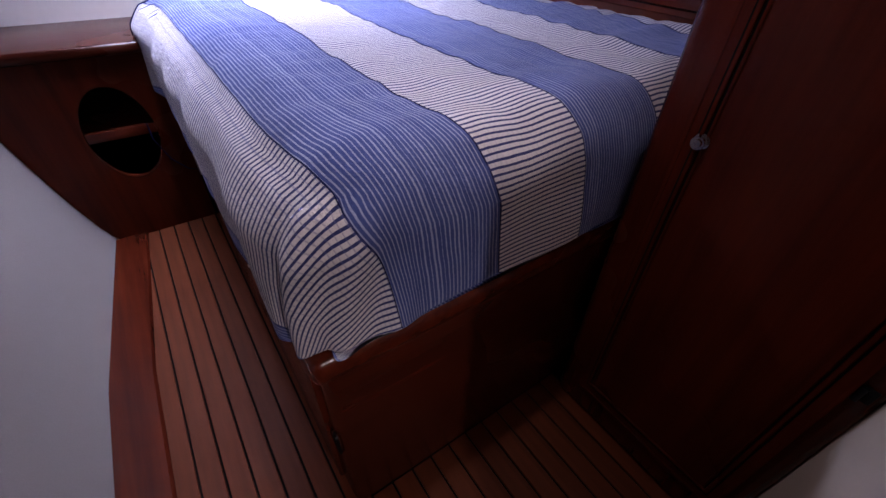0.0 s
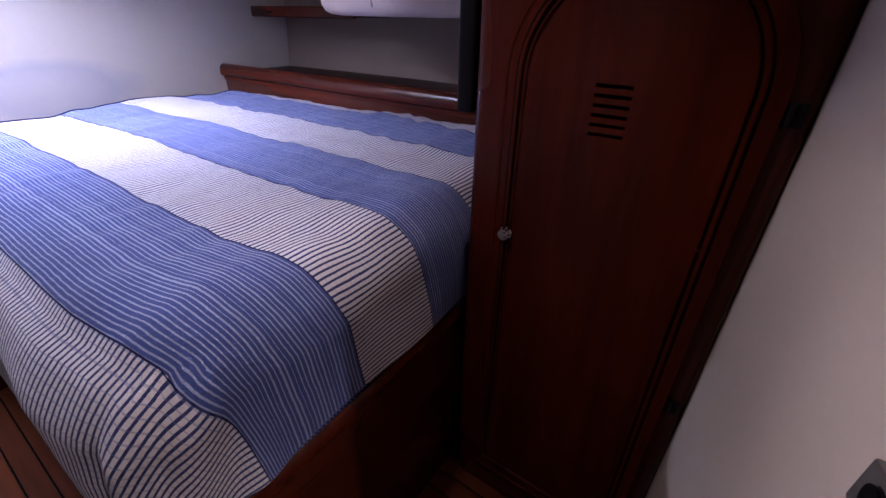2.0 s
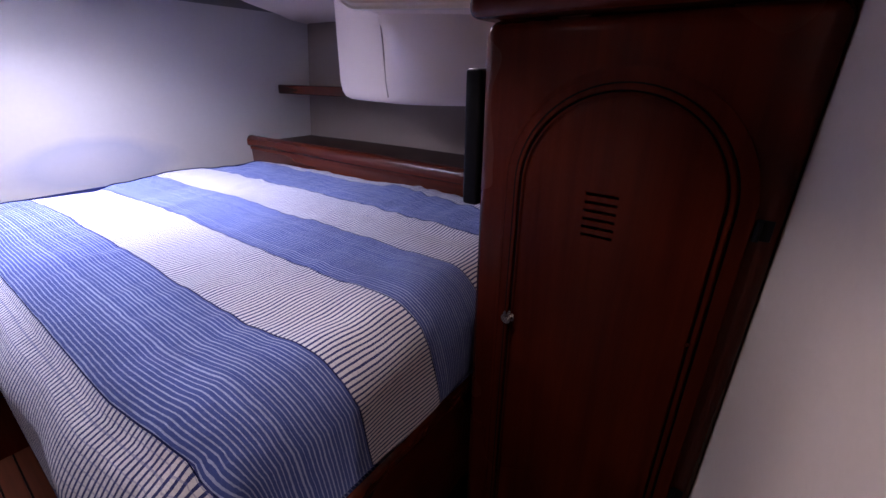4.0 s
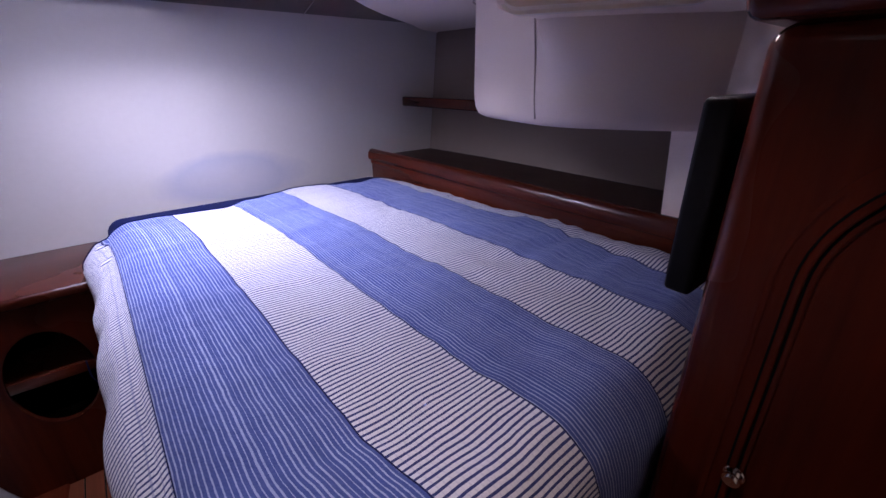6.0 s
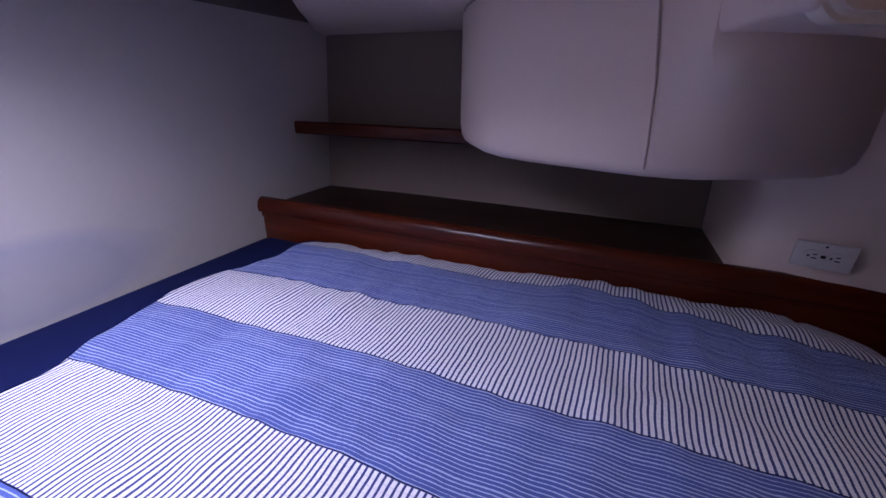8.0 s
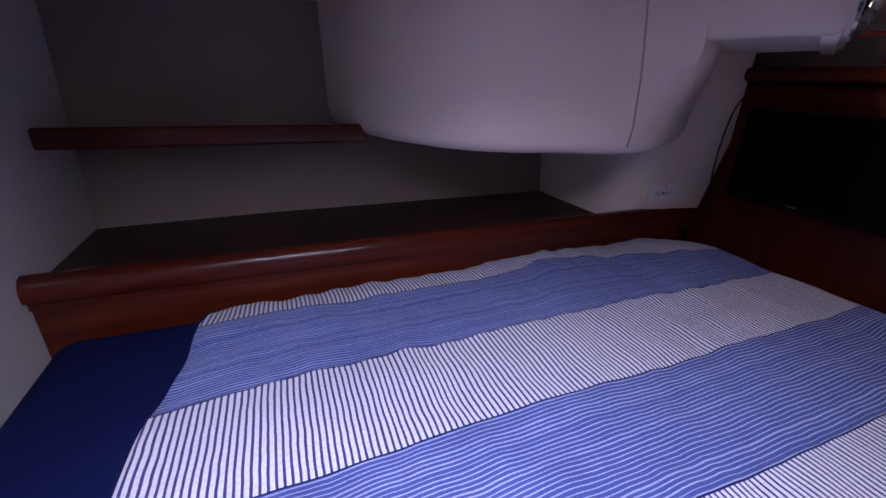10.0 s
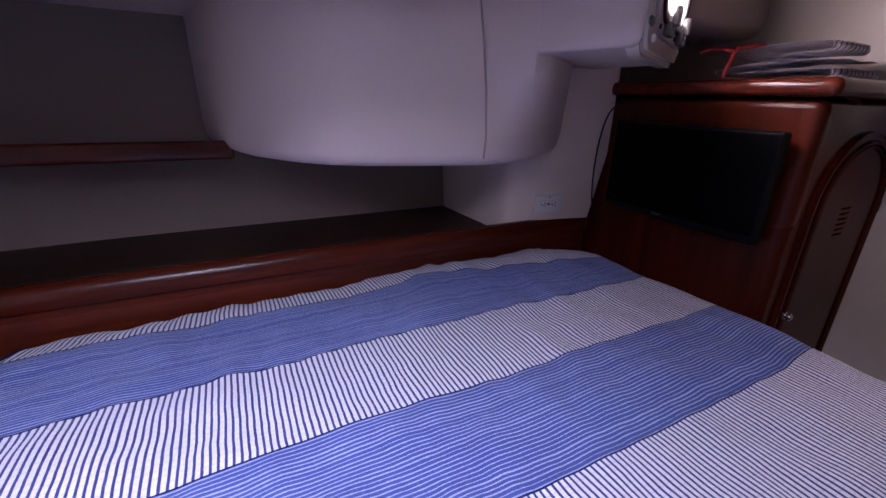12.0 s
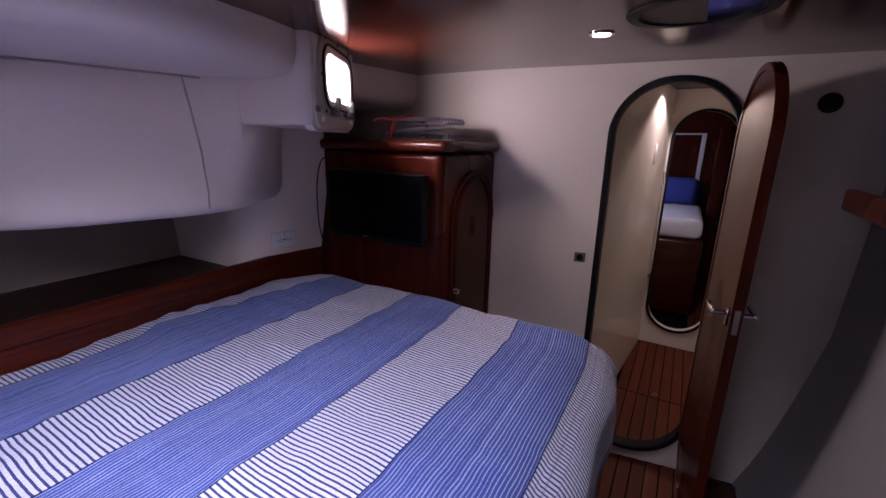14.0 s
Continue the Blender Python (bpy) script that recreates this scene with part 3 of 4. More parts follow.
def bulge():
    plan = [(1.3, 2.06), (1.05, 2.01), (0.92, 1.985), (0.80, 1.945), (0.71, 1.89), (0.62, 1.83), (0.55, 1.755), (0.505, 1.66), (0.475, 1.55), (0.445, 1.44), (0.428, 1.365), (0.43, 1.29), (0.445, 1.23), (0.48, 1.165), (0.53, 1.075), (0.60, 0.97), (0.68, 0.90), (0.80, 0.86), (1.3, 0.85)]
    c = Vector((1.0, 1.48))
    secs = []
    upper = {11: (0.385, 1.335), 12: (0.335, 1.308), 13: (0.345, 1.25), 14: (0.45, 1.10), 15: (0.57, 0.98)}
    for z, k in ((1.300, 0.72), (1.301, 0.84), (1.306, 0.92), (1.318, 0.965), (1.340, 0.988), (1.38, 1.0), (1.43, 1.0), (1.48, 1.0), (1.52, 1.0), (1.56, 1.0), (1.60, 1.0), (1.66, 1.0), (1.70, 1.0), (1.735, 1.01)):
        w = min(1.0, max(0.0, (z - 1.36) / 0.22))
        w = w * w * (3 - 2 * w)
        here = [(x + (upper[i][0] - x) * w, y + (upper[i][1] - y) * w) if i in upper else (x, y) for i, (x, y) in enumerate(plan)]
        secs.append([(c.x + (x - c.x) * k, c.y + (y - c.y) * k, z) for x, y in here])
    bm = loft(secs)
    bm.verts.ensure_lookup_table()
    bm.faces.new([bm.verts[i] for i in range(len(plan))])
    return bm


moulding = tagged(finish(bulge(), "hull_moulding", LINER, None, "", 60), "padded off-white moulding bulging from the hull side", "moulding", "", "structure")
SEAM = plain("seam_thread", (0.42, 0.33, 0.28), 0.8)
part("seam", tube([(0.437, 1.372, 1.328), (0.430, 1.373, 1.38), (0.429, 1.38, 1.5), (0.431, 1.395, 1.62), (0.434, 1.41, 1.725)], 0.0024, 6), SEAM, moulding, "stitched vinyl seam")

plan = [(1.4, YB + 0.002), (0.47, YB + 0.002), (0.41, 0.89), (0.225, 1.262), (0.128, 1.268), (0.08, 1.40), (0.03, 1.60), (0.03, 1.78), (0.09, 1.95), (0.20, 2.09), (0.36, 2.25), (0.56, 2.42), (0.78, 2.58), (1.0, 2.71), (1.2, YH - 0.002), (1.4, YH - 0.002)]
secs = []
for z, k in ((1.708, 0.80), (1.704, 0.90), (1.706, 0.95), (1.716, 0.978), (1.735, 0.993), (1.765, 1.0), (1.95, 1.0)):
    secs.append([(1.4 + (x - 1.4) * k, 1.5 + (y - 1.5) * (k if 0.95 < y < 2.7 else 1), z) for x, y in plan])
bm = loft(secs)
bm.verts.ensure_lookup_table()
bm.faces.new([bm.verts[i] for i in range(len(plan))])
liner = tagged(finish(bm, "deck_liner", LINER, None, "", 60), "off-white vinyl deck liner with a rounded edge", "ceiling liner", "", "structure")
part("seam", tube([(0.425, 1.36, 1.7035), (0.437, 1.44, 1.7035), (0.467, 1.55, 1.7035), (0.497, 1.66, 1.7035), (0.545, 1.76, 1.7035), (0.615, 1.84, 1.7035), (0.71, 1.90, 1.704), (0.85, 1.965, 1.705)], 0.003, 6), SEAM, liner)
prow = [(0.678, WY1), (0.682, 0.80), (0.688, 0.90), (0.699, 0.98), (0.710, 1.02), (0.725, 1.055), (0.748, 1.078), (0.785, 1.090), (0.84, 1.095), (1.32, 1.12), (1.32, WY1)]
bm = loft([[(x - 0.20 * min(0.3, z - 1.0) * min(1.0, max(0.0, 1 - (x - 0.70) / 0.3)), y, z) for x, y in prow] for z in (1.003, 1.05, 1.1, 1.15, 1.2, 1.25, 1.3, 1.75)], True, True)
tagged(finish(bm, "wall_socket_panel", LINER), "boxed off-white panel above the shelf", "panel", "", "structure")

# ---- portlight in the cabin side ----
PA, PB = Vector((0.105, 1.235, 0)), Vector((0.300, 0.865, 0))
pu = (PB - PA).normalized()
pn = Vector((pu.y, -pu.x, 0))          # outward, towards the cabin
PORT = Matrix(((pu.x, 0, pn.x, PA.x), (pu.y, 0, pn.y, PA.y), (0, 1, 0, 0), (0, 0, 0, 1)))
PL = (PB - PA).length
PC, PZ = PL / 2 + 0.005, 1.722
hole = stadium(PC, PZ, 0.150, 0.085, 0.06, 8)
bm = plate(stadium(PL / 2, 1.73, PL / 2, 0.165, 0.05, 6), [hole], 0.05, PORT)
sharp = [e for e in bm.edges if len(e.link_faces) == 2 and e.calc_face_angle() > 0.9]
bmesh.ops.bevel(bm, geom=sharp, offset=0.012, segments=3, affect="EDGES")


def nose():
    """The vinyl nose that carries the portlight: a soffit and two rounded sides, open where the surround sits."""
    front = [(0.62, 1.36), (0.45, 1.335), (0.38, 1.318), (0.33, 1.306), (0.27, 1.296), (0.20, 1.283), (0.15, 1.271), (0.118, 1.256), (PA.x + 0.003, PA.y + 0.004)]
    back = [(PB.x + 0.004, PB.y), (0.318, 0.842), (0.36, 0.834), (0.62, 0.845)]
    ring_ = front + back
    cx, cy = 0.45, 1.15
    bm = loft([[(cx + (x - cx) * k, cy + (y - cy) * k, z) for x, y in ring_] for z, k in ((1.580, 0.86), (1.579, 0.93), (1.583, 0.965), (1.594, 0.987), (1.612, 0.998), (1.63, 1.0), (1.90, 1.0))])
    bm.verts.ensure_lookup_table()
    bm.faces.new([bm.verts[i] for i in range(len(ring_))])
    gap = [f for f in bm.faces if len(f.verts) == 4 and f.calc_center_median().z > 1.60 and ((f.calc_center_median().to_2d() - ((PA + PB) / 2).to_2d()).length) < 0.03]
    bmesh.ops.delete(bm, geom=gap, context="FACES")
    return bm


part("portlight_nose", nose(), LINER, moulding)
surround = tagged(finish(bm, "window_1", GEL), "opening portlight in a cream moulded surround", "window", "", "structure")
part("frame", plate(stadium(PC, PZ, 0.182, 0.117, 0.085, 8), [stadium(PC, PZ, 0.146, 0.081, 0.058, 8)], 0.010, PORT @ Matrix.Translation((0, 0, 0.008)), 0.003), plain("pale_flange", (0.42, 0.40, 0.375), 0.4), surround, "pale grey portlight flange")
part("gasket", plate(stadium(PC, PZ, 0.157, 0.092, 0.065, 8), [stadium(PC, PZ, 0.1525, 0.0875, 0.061, 8)], 0.006, PORT @ Matrix.Translation((0, 0, 0.014))), RUBBER, surround, "black rubber gasket")
part("sash", plate(stadium(PC, PZ, 0.150, 0.085, 0.06, 8), [stadium(PC, PZ, 0.130, 0.066, 0.048, 8)], 0.014, PORT @ Matrix.Translation((0, 0, 0.012)), 0.003), PLASTIC, surround, "pale opening sash")
m_, n_, l_, b_ = material("clear_acrylic")
b_.inputs["Base Color"].default_value, b_.inputs["Roughness"].default_value = (0.95, 0.97, 1, 1), 0.03
b_.inputs["Transmission Weight"].default_value, b_.inputs["IOR"].default_value = 1.0, 1.3
ACRYLIC = m_
pane = part("pane", plate(stadium(PC, PZ, 0.132, 0.068, 0.05, 8), [], 0.005, PORT @ Matrix.Translation((0, 0, 0.004))), ACRYLIC, surround, "clear acrylic pane")
pane.visible_shadow = False


def local_box(m, *a, bevel=0.003):
    bm = box(*a, bevel)
    bmesh.ops.transform(bm, matrix=m, verts=bm.verts)
    return bm


LATCH = plain("dull_grey_metal", (0.16, 0.155, 0.15), 0.35, 0.7)
CAP = plain("white_cap", (0.86, 0.84, 0.82), 0.3)
for du in (-0.075, 0.085):
    c = PC + du
    dog = part("latch", joined(local_box(PORT, c - 0.026, c + 0.026, PZ - 0.112, PZ - 0.086, 0.008, 0.024), local_box(PORT, c - 0.012, c + 0.012, PZ - 0.092, PZ - 0.055, 0.018, 0.034, bevel=0.005), cyl(PORT @ Vector((c - 0.015, PZ - 0.099, 0.026)), pn, 0.005, 0.006, 12)), LATCH, surround, "grey metal swing latch")
for du, dz in ((-0.14, -0.105), (-0.02, -0.108), (0.045, -0.108), (0.14, -0.105), (-0.165, 0.0), (0.165, 0.0), (-0.12, 0.108), (0.0, 0.11), (0.12, 0.108)):
    part("screw", cyl(PORT @ Vector((PC + du * 1.0, PZ + dz * 0.95, 0.009)), pn, 0.005, 0.003, 10), BLACK, surround)
for du in (-0.155, 0.15):
    part("button", cyl(PORT @ Vector((PC + du, 1.600, 0.003)), pn, 0.0075, 0.008, 12, None, 0.002), CAP, surround, "white plastic screw cap")
for du in (-0.192, 0.19):
    part("fitting", plate(stadium(PC + du, 1.625, 0.017, 0.009, 0.0088, 6), [], 0.006, PORT @ Matrix.Translation((0, 0, 0.005)), 0.002), LATCH, surround, "oval dull metal fitting")

# ---- ceiling fittings ----


def glow(name, colour, strength):
    m, n, l, b = material(name)
    b.inputs["Emission Color"].default_value, b.inputs["Emission Strength"].default_value = (*colour, 1), strength
    b.inputs["Base Color"].default_value = (*colour, 1)
    return m


DAYLIGHT = glow("bright_overcast_sky", (1.0, 0.93, 0.83), 75.0)
LAMP = glow("lamp_lens", (1.0, 0.93, 0.82), 14.0)
bm = plate(stadium(PC, PZ, 0.16, 0.095, 0.06, 6), [], 0.004, PORT @ Matrix.Translation((0, 0, -0.058)))
# Unseen sleeve added to keep the backdrop's glow from leaking round the surround.
part("light_sleeve", joined(plate(stadium(PC, PZ, 0.19, 0.125, 0.07, 6), [stadium(PC, PZ, 0.161, 0.096, 0.06, 6)], 0.03, PORT @ Matrix.Translation((0, 0, -0.0502))), plate(stadium(PC, PZ, 0.19, 0.125, 0.07, 6), [], 0.004, PORT @ Matrix.Translation((0, 0, -0.081)))), PLASTIC, surround)
tagged(finish(bm, "backdrop_port", DAYLIGHT), "bright sky outside the portlight", "sky", "", "structure")


def hatch(name, c, half, label, glass, rim):
    z = zc(c[1])
    tilt = Matrix.Translation((c[0], c[1], z)) @ Matrix.Rotation(-math.atan(0.0478), 4, "X")
    fr = finish(plate(stadium(0, 0, half + 0.03, half + 0.03, 0.09, 8), [stadium(0, 0, half - 0.035, half - 0.035, 0.06, 8)], -0.05, tilt @ Matrix.Translation((0, 0, -0.012 if glass is ACRYLIC else -0.005)), 0.004), name, rim)
    tagged(fr, label, "hatch", "", "structure")
    p = part("pane", plate(stadium(0, 0, half - 0.03, half - 0.03, 0.06, 8), [], 0.008, tilt @ Matrix.Translation((0, 0, 0.03))), glass, fr)
    p.visible_shadow = glass is SMOKED
    for sx in (-0.5, 0.5) if glass is ACRYLIC else ():
        part("handle", joined(cyl(tilt @ Vector((sx * half, -half + 0.02, -0.02)), (0, 0, 1), 0.012, 0.018, 16), local_box(tilt, sx * half - 0.03, sx * half + 0.03, -half + 0.012, -half + 0.028, -0.034, -0.024)), BLACK, fr)
    return fr


m_, n_, l_, b_ = material("smoked_acrylic")
b_.inputs["Base Color"].default_value, b_.inputs["Roughness"].default_value = (0.20, 0.19, 0.42, 1), 0.12
b_.inputs["Transmission Weight"].default_value, b_.inputs["IOR"].default_value = 0.7, 1.3
SMOKED = m_
hatch("window_2", HATCH, 0.32, "bright deck hatch with a pale frame", ACRYLIC, PLASTIC)
tilt2 = Matrix.Translation((HATCH2[0], HATCH2[1], zc(HATCH2[1]))) @ Matrix.Rotation(-math.atan(0.0478), 4, "X")
fr = finish(plate(stadium(0, 0, 0.15, 0.15, 0.145, 12), [stadium(0, 0, 0.12, 0.12, 0.115, 12)], -0.03, tilt2 @ Matrix.Translation((0, 0, -0.006)), 0.003), "window_3", BLACK)
tagged(fr, "round shaded deck hatch with smoked glass", "hatch", "", "structure")
part("pane", plate(stadium(0, 0, 0.123, 0.123, 0.118, 12), [], 0.008, tilt2 @ Matrix.Translation((0, 0, 0.016))), SMOKED, fr)
part("blind", plate([(-0.015, -0.12), (0.06, -0.105), (0.105, -0.06), (0.12, 0.0), (0.105, 0.06), (0.06, 0.105), (-0.015, 0.12)], [], 0.004, tilt2 @ Matrix.Translation((0, 0, 0.002))), plain("brown_blind", (0.05, 0.028, 0.02), 0.6), fr, "brown half-drawn blind")


def spot(x, y, z):
    lamp = base("ceiling_spot", "small recessed ceiling spot light, lit", "lamp", "ceiling spots")
    part("bezel", plate([(x + 0.034 * math.cos(k * math.pi / 14), y + 0.034 * math.sin(k * math.pi / 14)) for k in range(28)], [[(x + 0.024 * math.cos(k * math.pi / 14), y + 0.024 * math.sin(k * math.pi / 14)) for k in range(28)]], -0.008, Matrix.Translation((0, 0, z - 0.009)), 0.002), CHROME, lamp)
    part("lens", cyl((x, y, z - 0.004), (0, 0, 1), 0.024, 0.004, 24), LAMP, lamp, "glowing lens")
    d = bpy.data.lights.new("spot_glow", "SPOT")
    d.energy, d.spot_size, d.spot_blend, d.shadow_soft_size, d.color = SPOT_WATTS, SPOT_ANGLE, 0.3, 0.024, (1.0, 0.89, 0.75)
    ob = new("spot_glow", d)
    ob.matrix_world = pose(x, y, z - 0.012)


SPOT_WATTS, SPOT_ANGLE = 9.5, radians(112)
spot(-0.552, 0.79, zc(0.79) + 0.004)
SEAM_W = plain("pale_joint", (0.45, 0.40, 0.38), 0.6)
bm = local_box(Matrix.Translation((0.36, YH, zc(YH) - 0.001)) @ Matrix.Rotation(radians(-14), 4, "Z") @ Matrix.Rotation(-math.atan(0.0478), 4, "X"), -0.002, 0.002, -0.95, 0.0, -0.002, 0.004, bevel=0)
tagged(finish(bm, "trim_ceiling_joint", SEAM_W), "pale joint strip between ceiling panels", "trim", "", "structure")
for y in (2.25, 2.6):
    tagged(finish(cyl((0.36 - 0.25 * (YH - y) + 0.03, y, zc(y) - 0.001), (0, 0, 1), 0.004, 0.003, 10), "screw", CHROME), "small bright screw in the ceiling panel", "screw", "ceiling screws")

# ---- socket outlet and 12 volt socket ----
outlet = base("wall_outlet", "pale double mains outlet on the boxed panel", "outlet")
OX = 0.659
outlet_seat = Vector((OX, 0.9385, 1.118))
outlet.matrix_world = Matrix.Translation(outlet_seat) @ Matrix.Rotation(radians(-9.5), 4, "Z") @ Matrix.Rotation(radians(-11.3), 4, "Y") @ Matrix.Translation(-outlet_seat)
part("cover_plate", box(OX - 0.006, OX + 0.002, 0.881, 0.996, 1.083, 1.153, 0.0025), PLASTIC, outlet)
for cy in (0.917, 0.960):
    face = part("receptacle", cyl((OX - 0.0065, cy, 1.118), (1, 0, 0), 0.0165, 0.005, 24, None, 0.001), PLASTIC, outlet)
    for dy, dz, w, h in ((-0.005, 0.005, 0.004, 0.0015), (-0.005, -0.005, 0.005, 0.0015), (0.007, 0.0, 0.0025, 0.0025)):
        part("slot", box(OX - 0.0094, OX - 0.0088, cy + dy - w, cy + dy + w, 1.118 + dz - h, 1.118 + dz + h), BLACK, face)
part("test_button", box(OX - 0.009, OX - 0.006, 0.934, 0.943, 1.115, 1.121), BLACK, outlet)
part("screw", cyl((OX - 0.007, 0.9385, 1.146), (1, 0, 0), 0.003, 0.002, 10), CHROME, outlet)

sock = base("power_socket", "small square black socket on the pale bulkhead", "socket")
part("plate", slant(box(-0.450, -0.402, YB - 0.001, YB + 0.009, 0.999, 1.045, 0.003)), plain("grey_plate", (0.10, 0.095, 0.09), 0.4), sock)
part("bush", cyl((-0.426, yb(-0.426) + 0.009, 1.022), (0, 1, 0), 0.016, 0.006, 24, None, 0.002), BLACK, sock)

# ---- oval doorway, its gasket and its door ----
mid, hh = (DOOR_Z0 + DOOR_Z1) / 2, (DOOR_Z1 - DOOR_Z0) / 2
gasket = finish(slant(plate(stadium(DOOR_X, mid, DOOR_HW + 0.020, hh + 0.020, 0.238, 16), [stadium(DOOR_X, mid, DOOR_HW - 0.004, hh - 0.004, 0.214, 16)], 0.068, Matrix.Translation((0, YB + 0.013, 0)) @ FACE_PY, 0.004)), "trim_door_gasket", RUBBER)
tagged(gasket, "black rubber gasket round the oval doorway", "gasket", "", "structure")
hinge, free = Vector((-0.958, 0.055, 0)), Vector((-1.006, 0.53, 0))
du_ = (free - hinge).normalized()
dn_ = Vector((-du_.y, du_.x, 0)) * -1
DOORM = Matrix(((du_.x, 0, dn_.x, hinge.x), (du_.y, 0, dn_.y, hinge.y), (0, 1, 0, 0), (0, 0, 0, 1)))
door = finish(plate(stadium(0.24, mid, 0.24, hh + 0.012, 0.236, 16), [], 0.028, DOORM, 0.005), "door_1", MAHOGANY)
tagged(door, "open oval-topped varnished mahogany cabin door", "door", "", "structure")
part("edge_band", plate(stadium(0.24, mid, 0.2415, hh + 0.0135, 0.237, 16), [stadium(0.24, mid, 0.215, hh - 0.014, 0.212, 16)], 0.034, DOORM @ Matrix.Translation((0, 0, 0.003)), 0.003), MAHOGANY, door, "raised edge moulding")
for sgn in (1, -1):
    o = 0.0 if sgn > 0 else -0.028
    part("door_handle", joined(local_box(DOORM, 0.420, 0.440, 0.955, 1.02, min(o, o + sgn * 0.008), max(o, o + sgn * 0.008)), cyl(DOORM @ Vector((0.43, 1.0, o + sgn * 0.025)), dn_, 0.008, 0.045, 14), local_box(DOORM, 0.33, 0.44, 0.993, 1.008, min(o + sgn * 0.04, o + sgn * 0.054), max(o + sgn * 0.04, o + sgn * 0.054), bevel=0.005)), CHROME, door, "polished lever handle on a plate")
part("lock_plate", local_box(DOORM, 0.478, 0.4825, 0.945, 1.03, -0.022, -0.006, bevel=0.001), plain("dull_steel", (0.30, 0.29, 0.28), 0.45, 1.0), door, "dull steel lock plate")

fan = base("round_vent", "small round black vent on the pale bulkhead", "vent")
part("rim", joined(cyl((-1.227, yb(-1.227) + 0.008, 1.708), (0, 1, 0), 0.036, 0.016, 28, None, 0.003), cyl((-1.227, yb(-1.227) + 0.02, 1.708), (0, 1, 0), 0.024, 0.012, 24, None, 0.002)), BLACK, fan)

rack = base("hull_shelf", "narrow dark mahogany shelf on the hull side", "shelf")
part("board", box(-1.5, -1.23, 0.52, 1.5, 1.385, 1.402, 0.002), MAHOGANY_Y, rack)
part("moulding", box(-1.232, -1.205, 0.50, 1.5, 1.375, 1.437, 0.01, 3), MAHOGANY_Y, rack)

# ---- passage and the cabin beyond ----
YP = -1.40
bm = loft([[(-0.514, 0.055, z), (-0.514, 0.045, z), (-0.66, YP, z), (-0.60, YP, z), (-0.45, 0.055, z)] for z in (0.0, 1.93)], True, True)
side = tagged(finish(bm, "wall_passage", GEL), "cream gelcoat side of the passage", "wall", "", "structure")
PS = Vector((-0.66 + 0.512, YP - 0.045, 0)).normalized()
sw = base("light_switch", "small ivory rocker switch on the passage wall", "switch")
c = Vector((-0.512, 0.045, 1.50)) + PS * 0.98
SWM = Matrix(((PS.x, 0, PS.y, c.x), (PS.y, 0, -PS.x, c.y), (0, 1, 0, c.z), (0, 0, 0, 1)))
part("plate", local_box(SWM, -0.035, 0.035, -0.055, 0.055, -0.002, 0.007), PLASTIC, sw)
part("rocker", local_box(SWM, -0.012, 0.012, -0.025, 0.025, 0.006, 0.011), PLASTIC, sw)
c2 = Vector((-0.66, YP + 0.02, 0))
tagged(finish(joined(tube([(-0.655, YP + 0.03, 0.55), (-0.668, YP + 0.045, 0.6), (-0.668, YP + 0.045, 1.3), (-0.655, YP + 0.03, 1.36)], 0.012, 10)), "grab_rail", CHROME), "upright polished grab rail at the passage end", "rail")
tagged(finish(box(-1.30, -1.25, YP - 0.05, -0.075, 0, 1.93), "wall_passage_inner", GEL), "cream gelcoat wall of the passage", "wall", "", "structure")
tagged(finish(box(-1.7, 0.2, YP - 2.2, YB - 0.052, 1.935, 1.97), "ceiling_passage", CEILING_WOOD), "dark veneered passage ceiling", "ceiling", "", "structure")
FX, FHW, FZ0, FZ1 = -0.885, 0.195, 0.14, 1.78
fmid, fh = (FZ0 + FZ1) / 2, (FZ1 - FZ0) / 2
bm = plate([(-1.7, 0.0), (0.2, 0.0), (0.2, 1.93), (-1.7, 1.93)], [stadium(FX, fmid, FHW, fh, 0.192, 14)], 0.05, Matrix.Translation((0, YP, 0)) @ FACE_PY)
tagged(finish(bm, "wall_passage_end", GEL), "cream bulkhead with a second oval doorway", "wall", "", "structure")
tagged(finish(plate(stadium(FX, fmid, FHW + 0.018, fh + 0.018, 0.21, 14), [stadium(FX, fmid, FHW - 0.003, fh - 0.003, 0.189, 14)], 0.014, Matrix.Translation((0, YP + 0.013, 0)) @ FACE_PY, 0.003), "trim_far_gasket", RUBBER), "black rubber gasket round the second doorway", "gasket", "", "structure")
SPOT_WATTS, SPOT_ANGLE = 38.0, radians(125)
spot(-0.743, -0.91, 1.93)
YF = YP - 2.15
tagged(finish(box(-1.7, 0.2, YF - 0.05, YF, 0, 1.93), "wall_far", MAHOGANY), "dark mahogany end wall of the far cabin", "wall", "", "structure")
tagged(finish(box(-1.75, -1.7, YF, YP, 0, 1.93), "wall_far_inner", LINER), "pale side of the far cabin", "wall", "", "structure")
tagged(finish(box(0.2, 0.25, YF, YB - 0.052, 0, 1.93), "wall_far_outer", LINER), "pale outer side of the far cabin", "wall", "", "structure")
area("far_window_daylight", look((0.15, YP - 1.1, 1.55), (-0.9, YP - 1.4, 0.8)), 0.4, 0.3, 8.0, (0.82, 0.9, 1.0))
tagged(finish(joined(box(-0.935, -0.89, YF, YF + 0.02, 0.9, 1.69, 0.004), box(-0.889, -0.50, YF, YF + 0.015, 1.672, 1.69, 0.004)), "trim_far_panel", PLASTIC), "ivory edging of a panel in the far cabin", "trim", "", "structure")
fbed = base("far_bed", "far cabin berth with white and blue bedding", "bed")
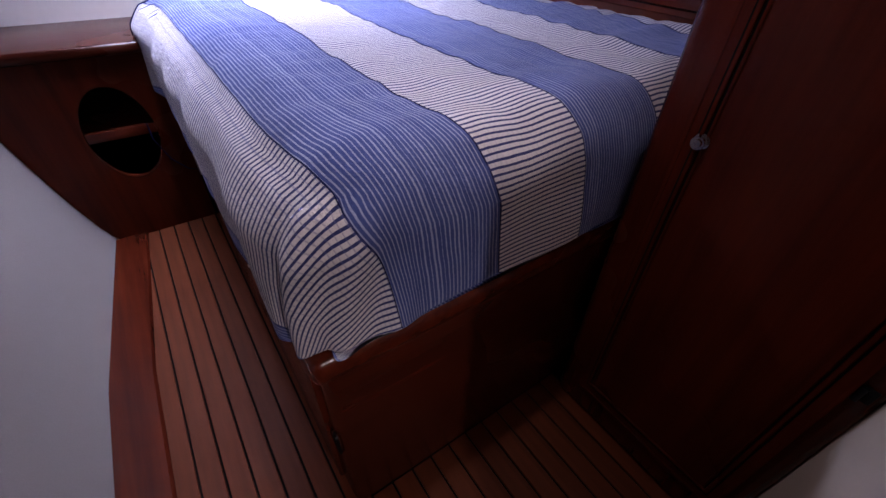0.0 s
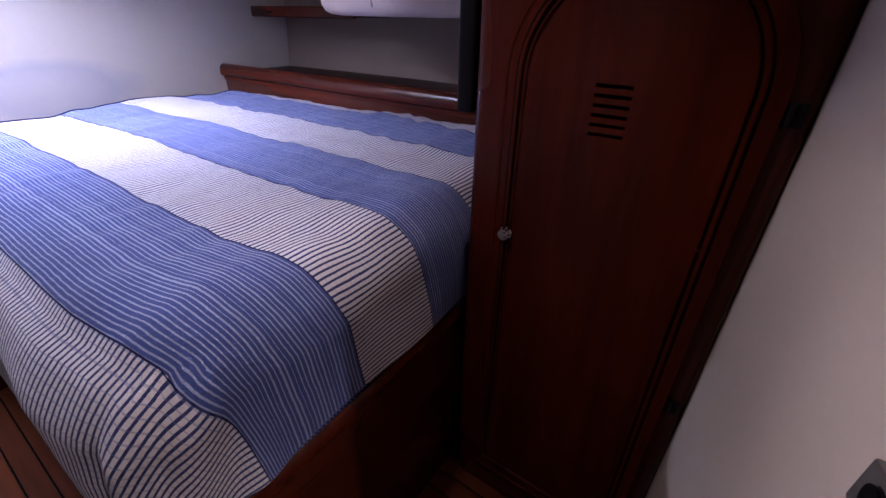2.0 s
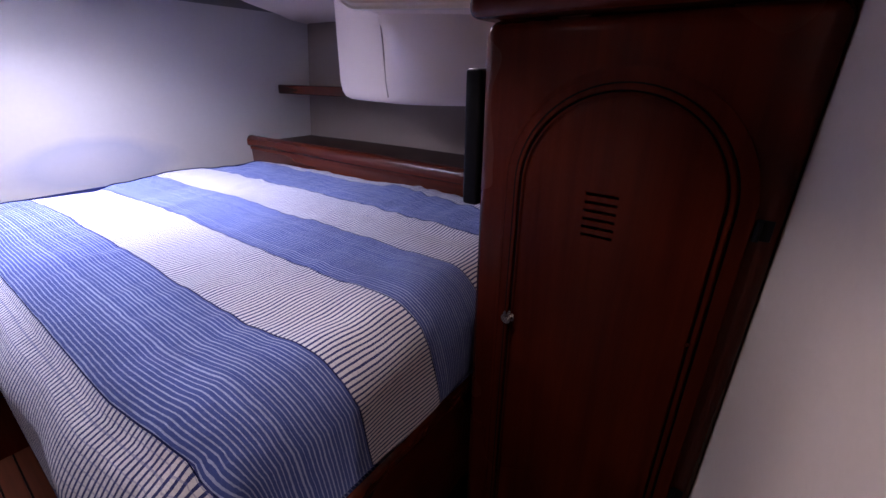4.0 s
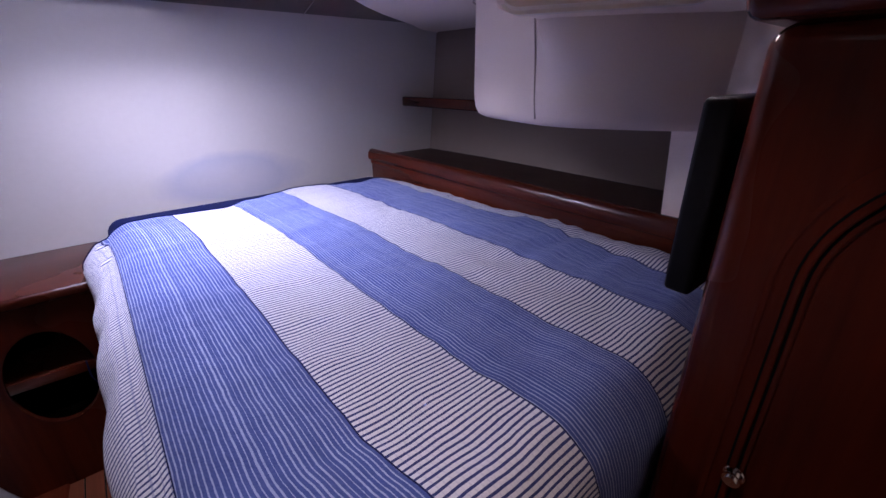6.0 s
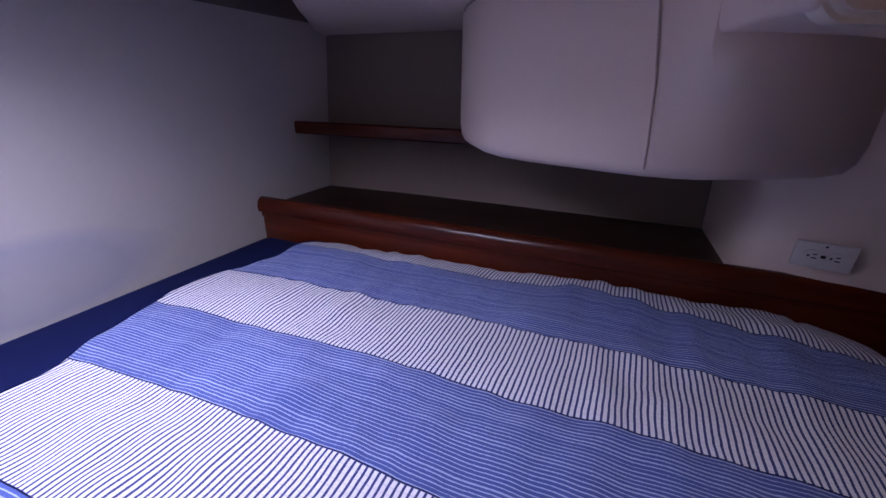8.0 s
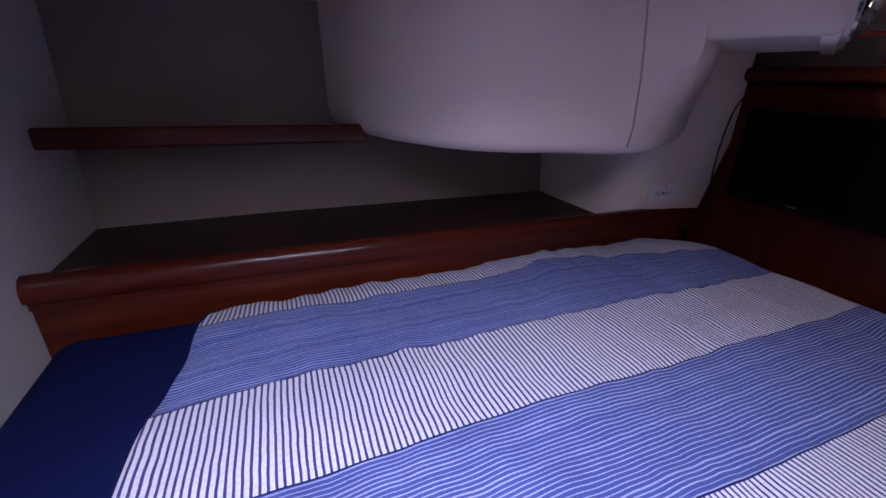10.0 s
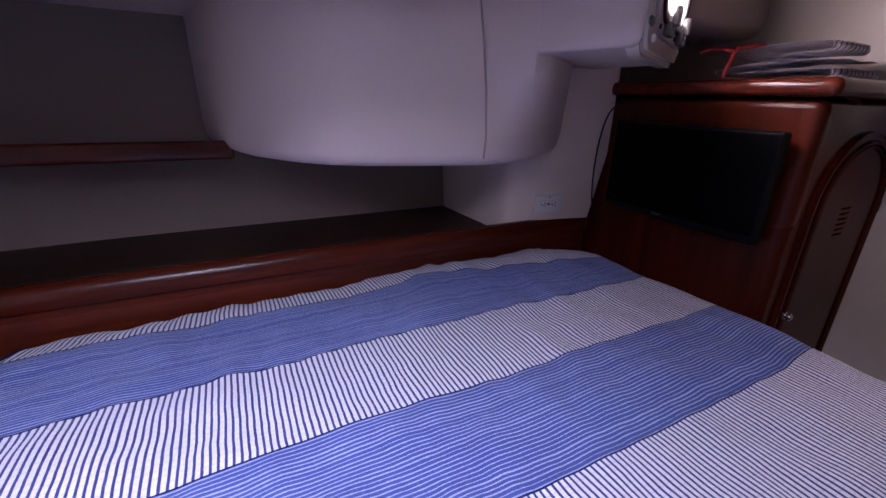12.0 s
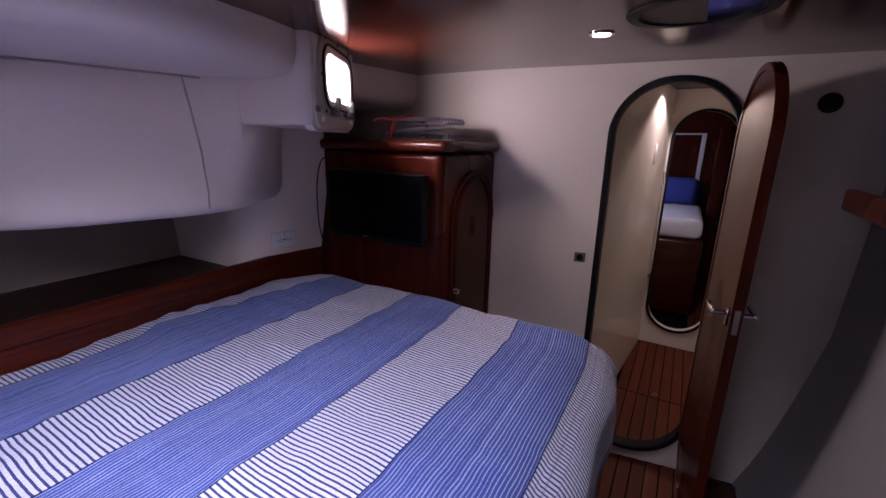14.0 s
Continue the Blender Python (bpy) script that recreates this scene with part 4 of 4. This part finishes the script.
part("bed_base", box(-1.02, 0.2, YF, YP - 0.75, 0.0, 0.72, 0.03, 3), MAHOGANY_X, fbed)
bm = box(-1.0, 0.19, YF + 0.02, YP - 0.77, 0.722, 0.90, 0.06, 4)
bmesh.ops.subdivide_edges(bm, edges=[e for e in bm.edges if e.calc_length() > 0.3], cuts=14, use_grid_fill=True)
for v in bm.verts:
    if v.co.z > 0.8:
        v.co.z += 0.025 * noise.noise(v.co * 9) + 0.012 * noise.noise(v.co * 24)
part("mattress", bm, plain("white_sheet", (0.72, 0.72, 0.78), 0.9, 0.0, 30.0, 0.08, 0.6), fbed, "white rumpled bedding")
bm = box(-0.95, -0.55, YF + 0.06, YF + 0.28, 0.90, 1.20, 0.085, 5)
tagged(finish(bm, "pillow", plain("blue_pillow", (0.04, 0.07, 0.32), 0.9, 0.0, 80.0, 0.2, 0.4)), "plain blue pillow against the end wall", "pillow")
tagged(finish(box(-1.15, -1.04, YF, YF + 0.5, 0.0, 1.75, 0.015), "far_locker", MAHOGANY), "tall dark mahogany locker in the far cabin", "locker")

# ---- sole: teak strips, laid last ----
PITCH, GAP = 0.062, 0.006


def strip_mesh(length):
    me = bpy.data.meshes.new("plank")
    bm = box(0, PITCH - GAP, 0, length, -0.012, 0.0, 0.0015, 1)
    bm.to_mesh(me)
    bm.free()
    me.materials.append(TEAK)
    return me


def strips(parent, x0, count, start, end):
    """Planks side by side; start and end give each one's ends from its place across."""
    for k in range(count):
        x = x0 + k * PITCH
        p = new("plank", strip_mesh(end(x) - start(x)))
        p.parent = parent
        p.location = (x, start(x), 0.002)


strips(floor_base, -1.088, 7, lambda x: yb(x) + 0.012, lambda x: LY)
strips(floor_base, -1.088 + 7 * PITCH, 11, lambda x: yb(x) + 0.012, lambda x: BY0 + 0.02)
strips(floor_base, -1.23, 12, lambda x: -0.56, lambda x: yb(x) - 0.052)
strips(floor_base, -1.23, 10, lambda x: YP + 0.004, lambda x: -0.568)
strips(floor_base, -1.68, 11, lambda x: YF, lambda x: YP - 0.06)
ringp = plate([(-0.833 + 0.016 * math.cos(k * math.pi / 12), -0.60 + 0.016 * math.sin(k * math.pi / 12)) for k in range(24)], [[(-0.833 + 0.011 * math.cos(k * math.pi / 12), -0.60 + 0.011 * math.sin(k * math.pi / 12)) for k in range(24)]], -0.003, Matrix.Translation((0, 0, 0.002)))
tagged(finish(ringp, "floor_ring", CHROME), "small metal lifting ring in the passage sole", "floor ring")


def margin(y):
    return -1.085 + max(0, y - 1.4) * 0.08


bm = loft([[(hull_left(y, 0.0) - 0.02, y, -0.01), (hull_left(y, 0.0) - 0.02, y, 0.014), (margin(y) - 0.008, y, 0.012), (margin(y), y, 0.004), (margin(y), y, -0.01)] for y in (0.03, 0.8, 1.5, 2.0, LY - 0.001)], True, True)
tagged(finish(bm, "trim_margin_board", MAHOGANY_Y), "mahogany margin board along the hull", "trim", "", "structure")
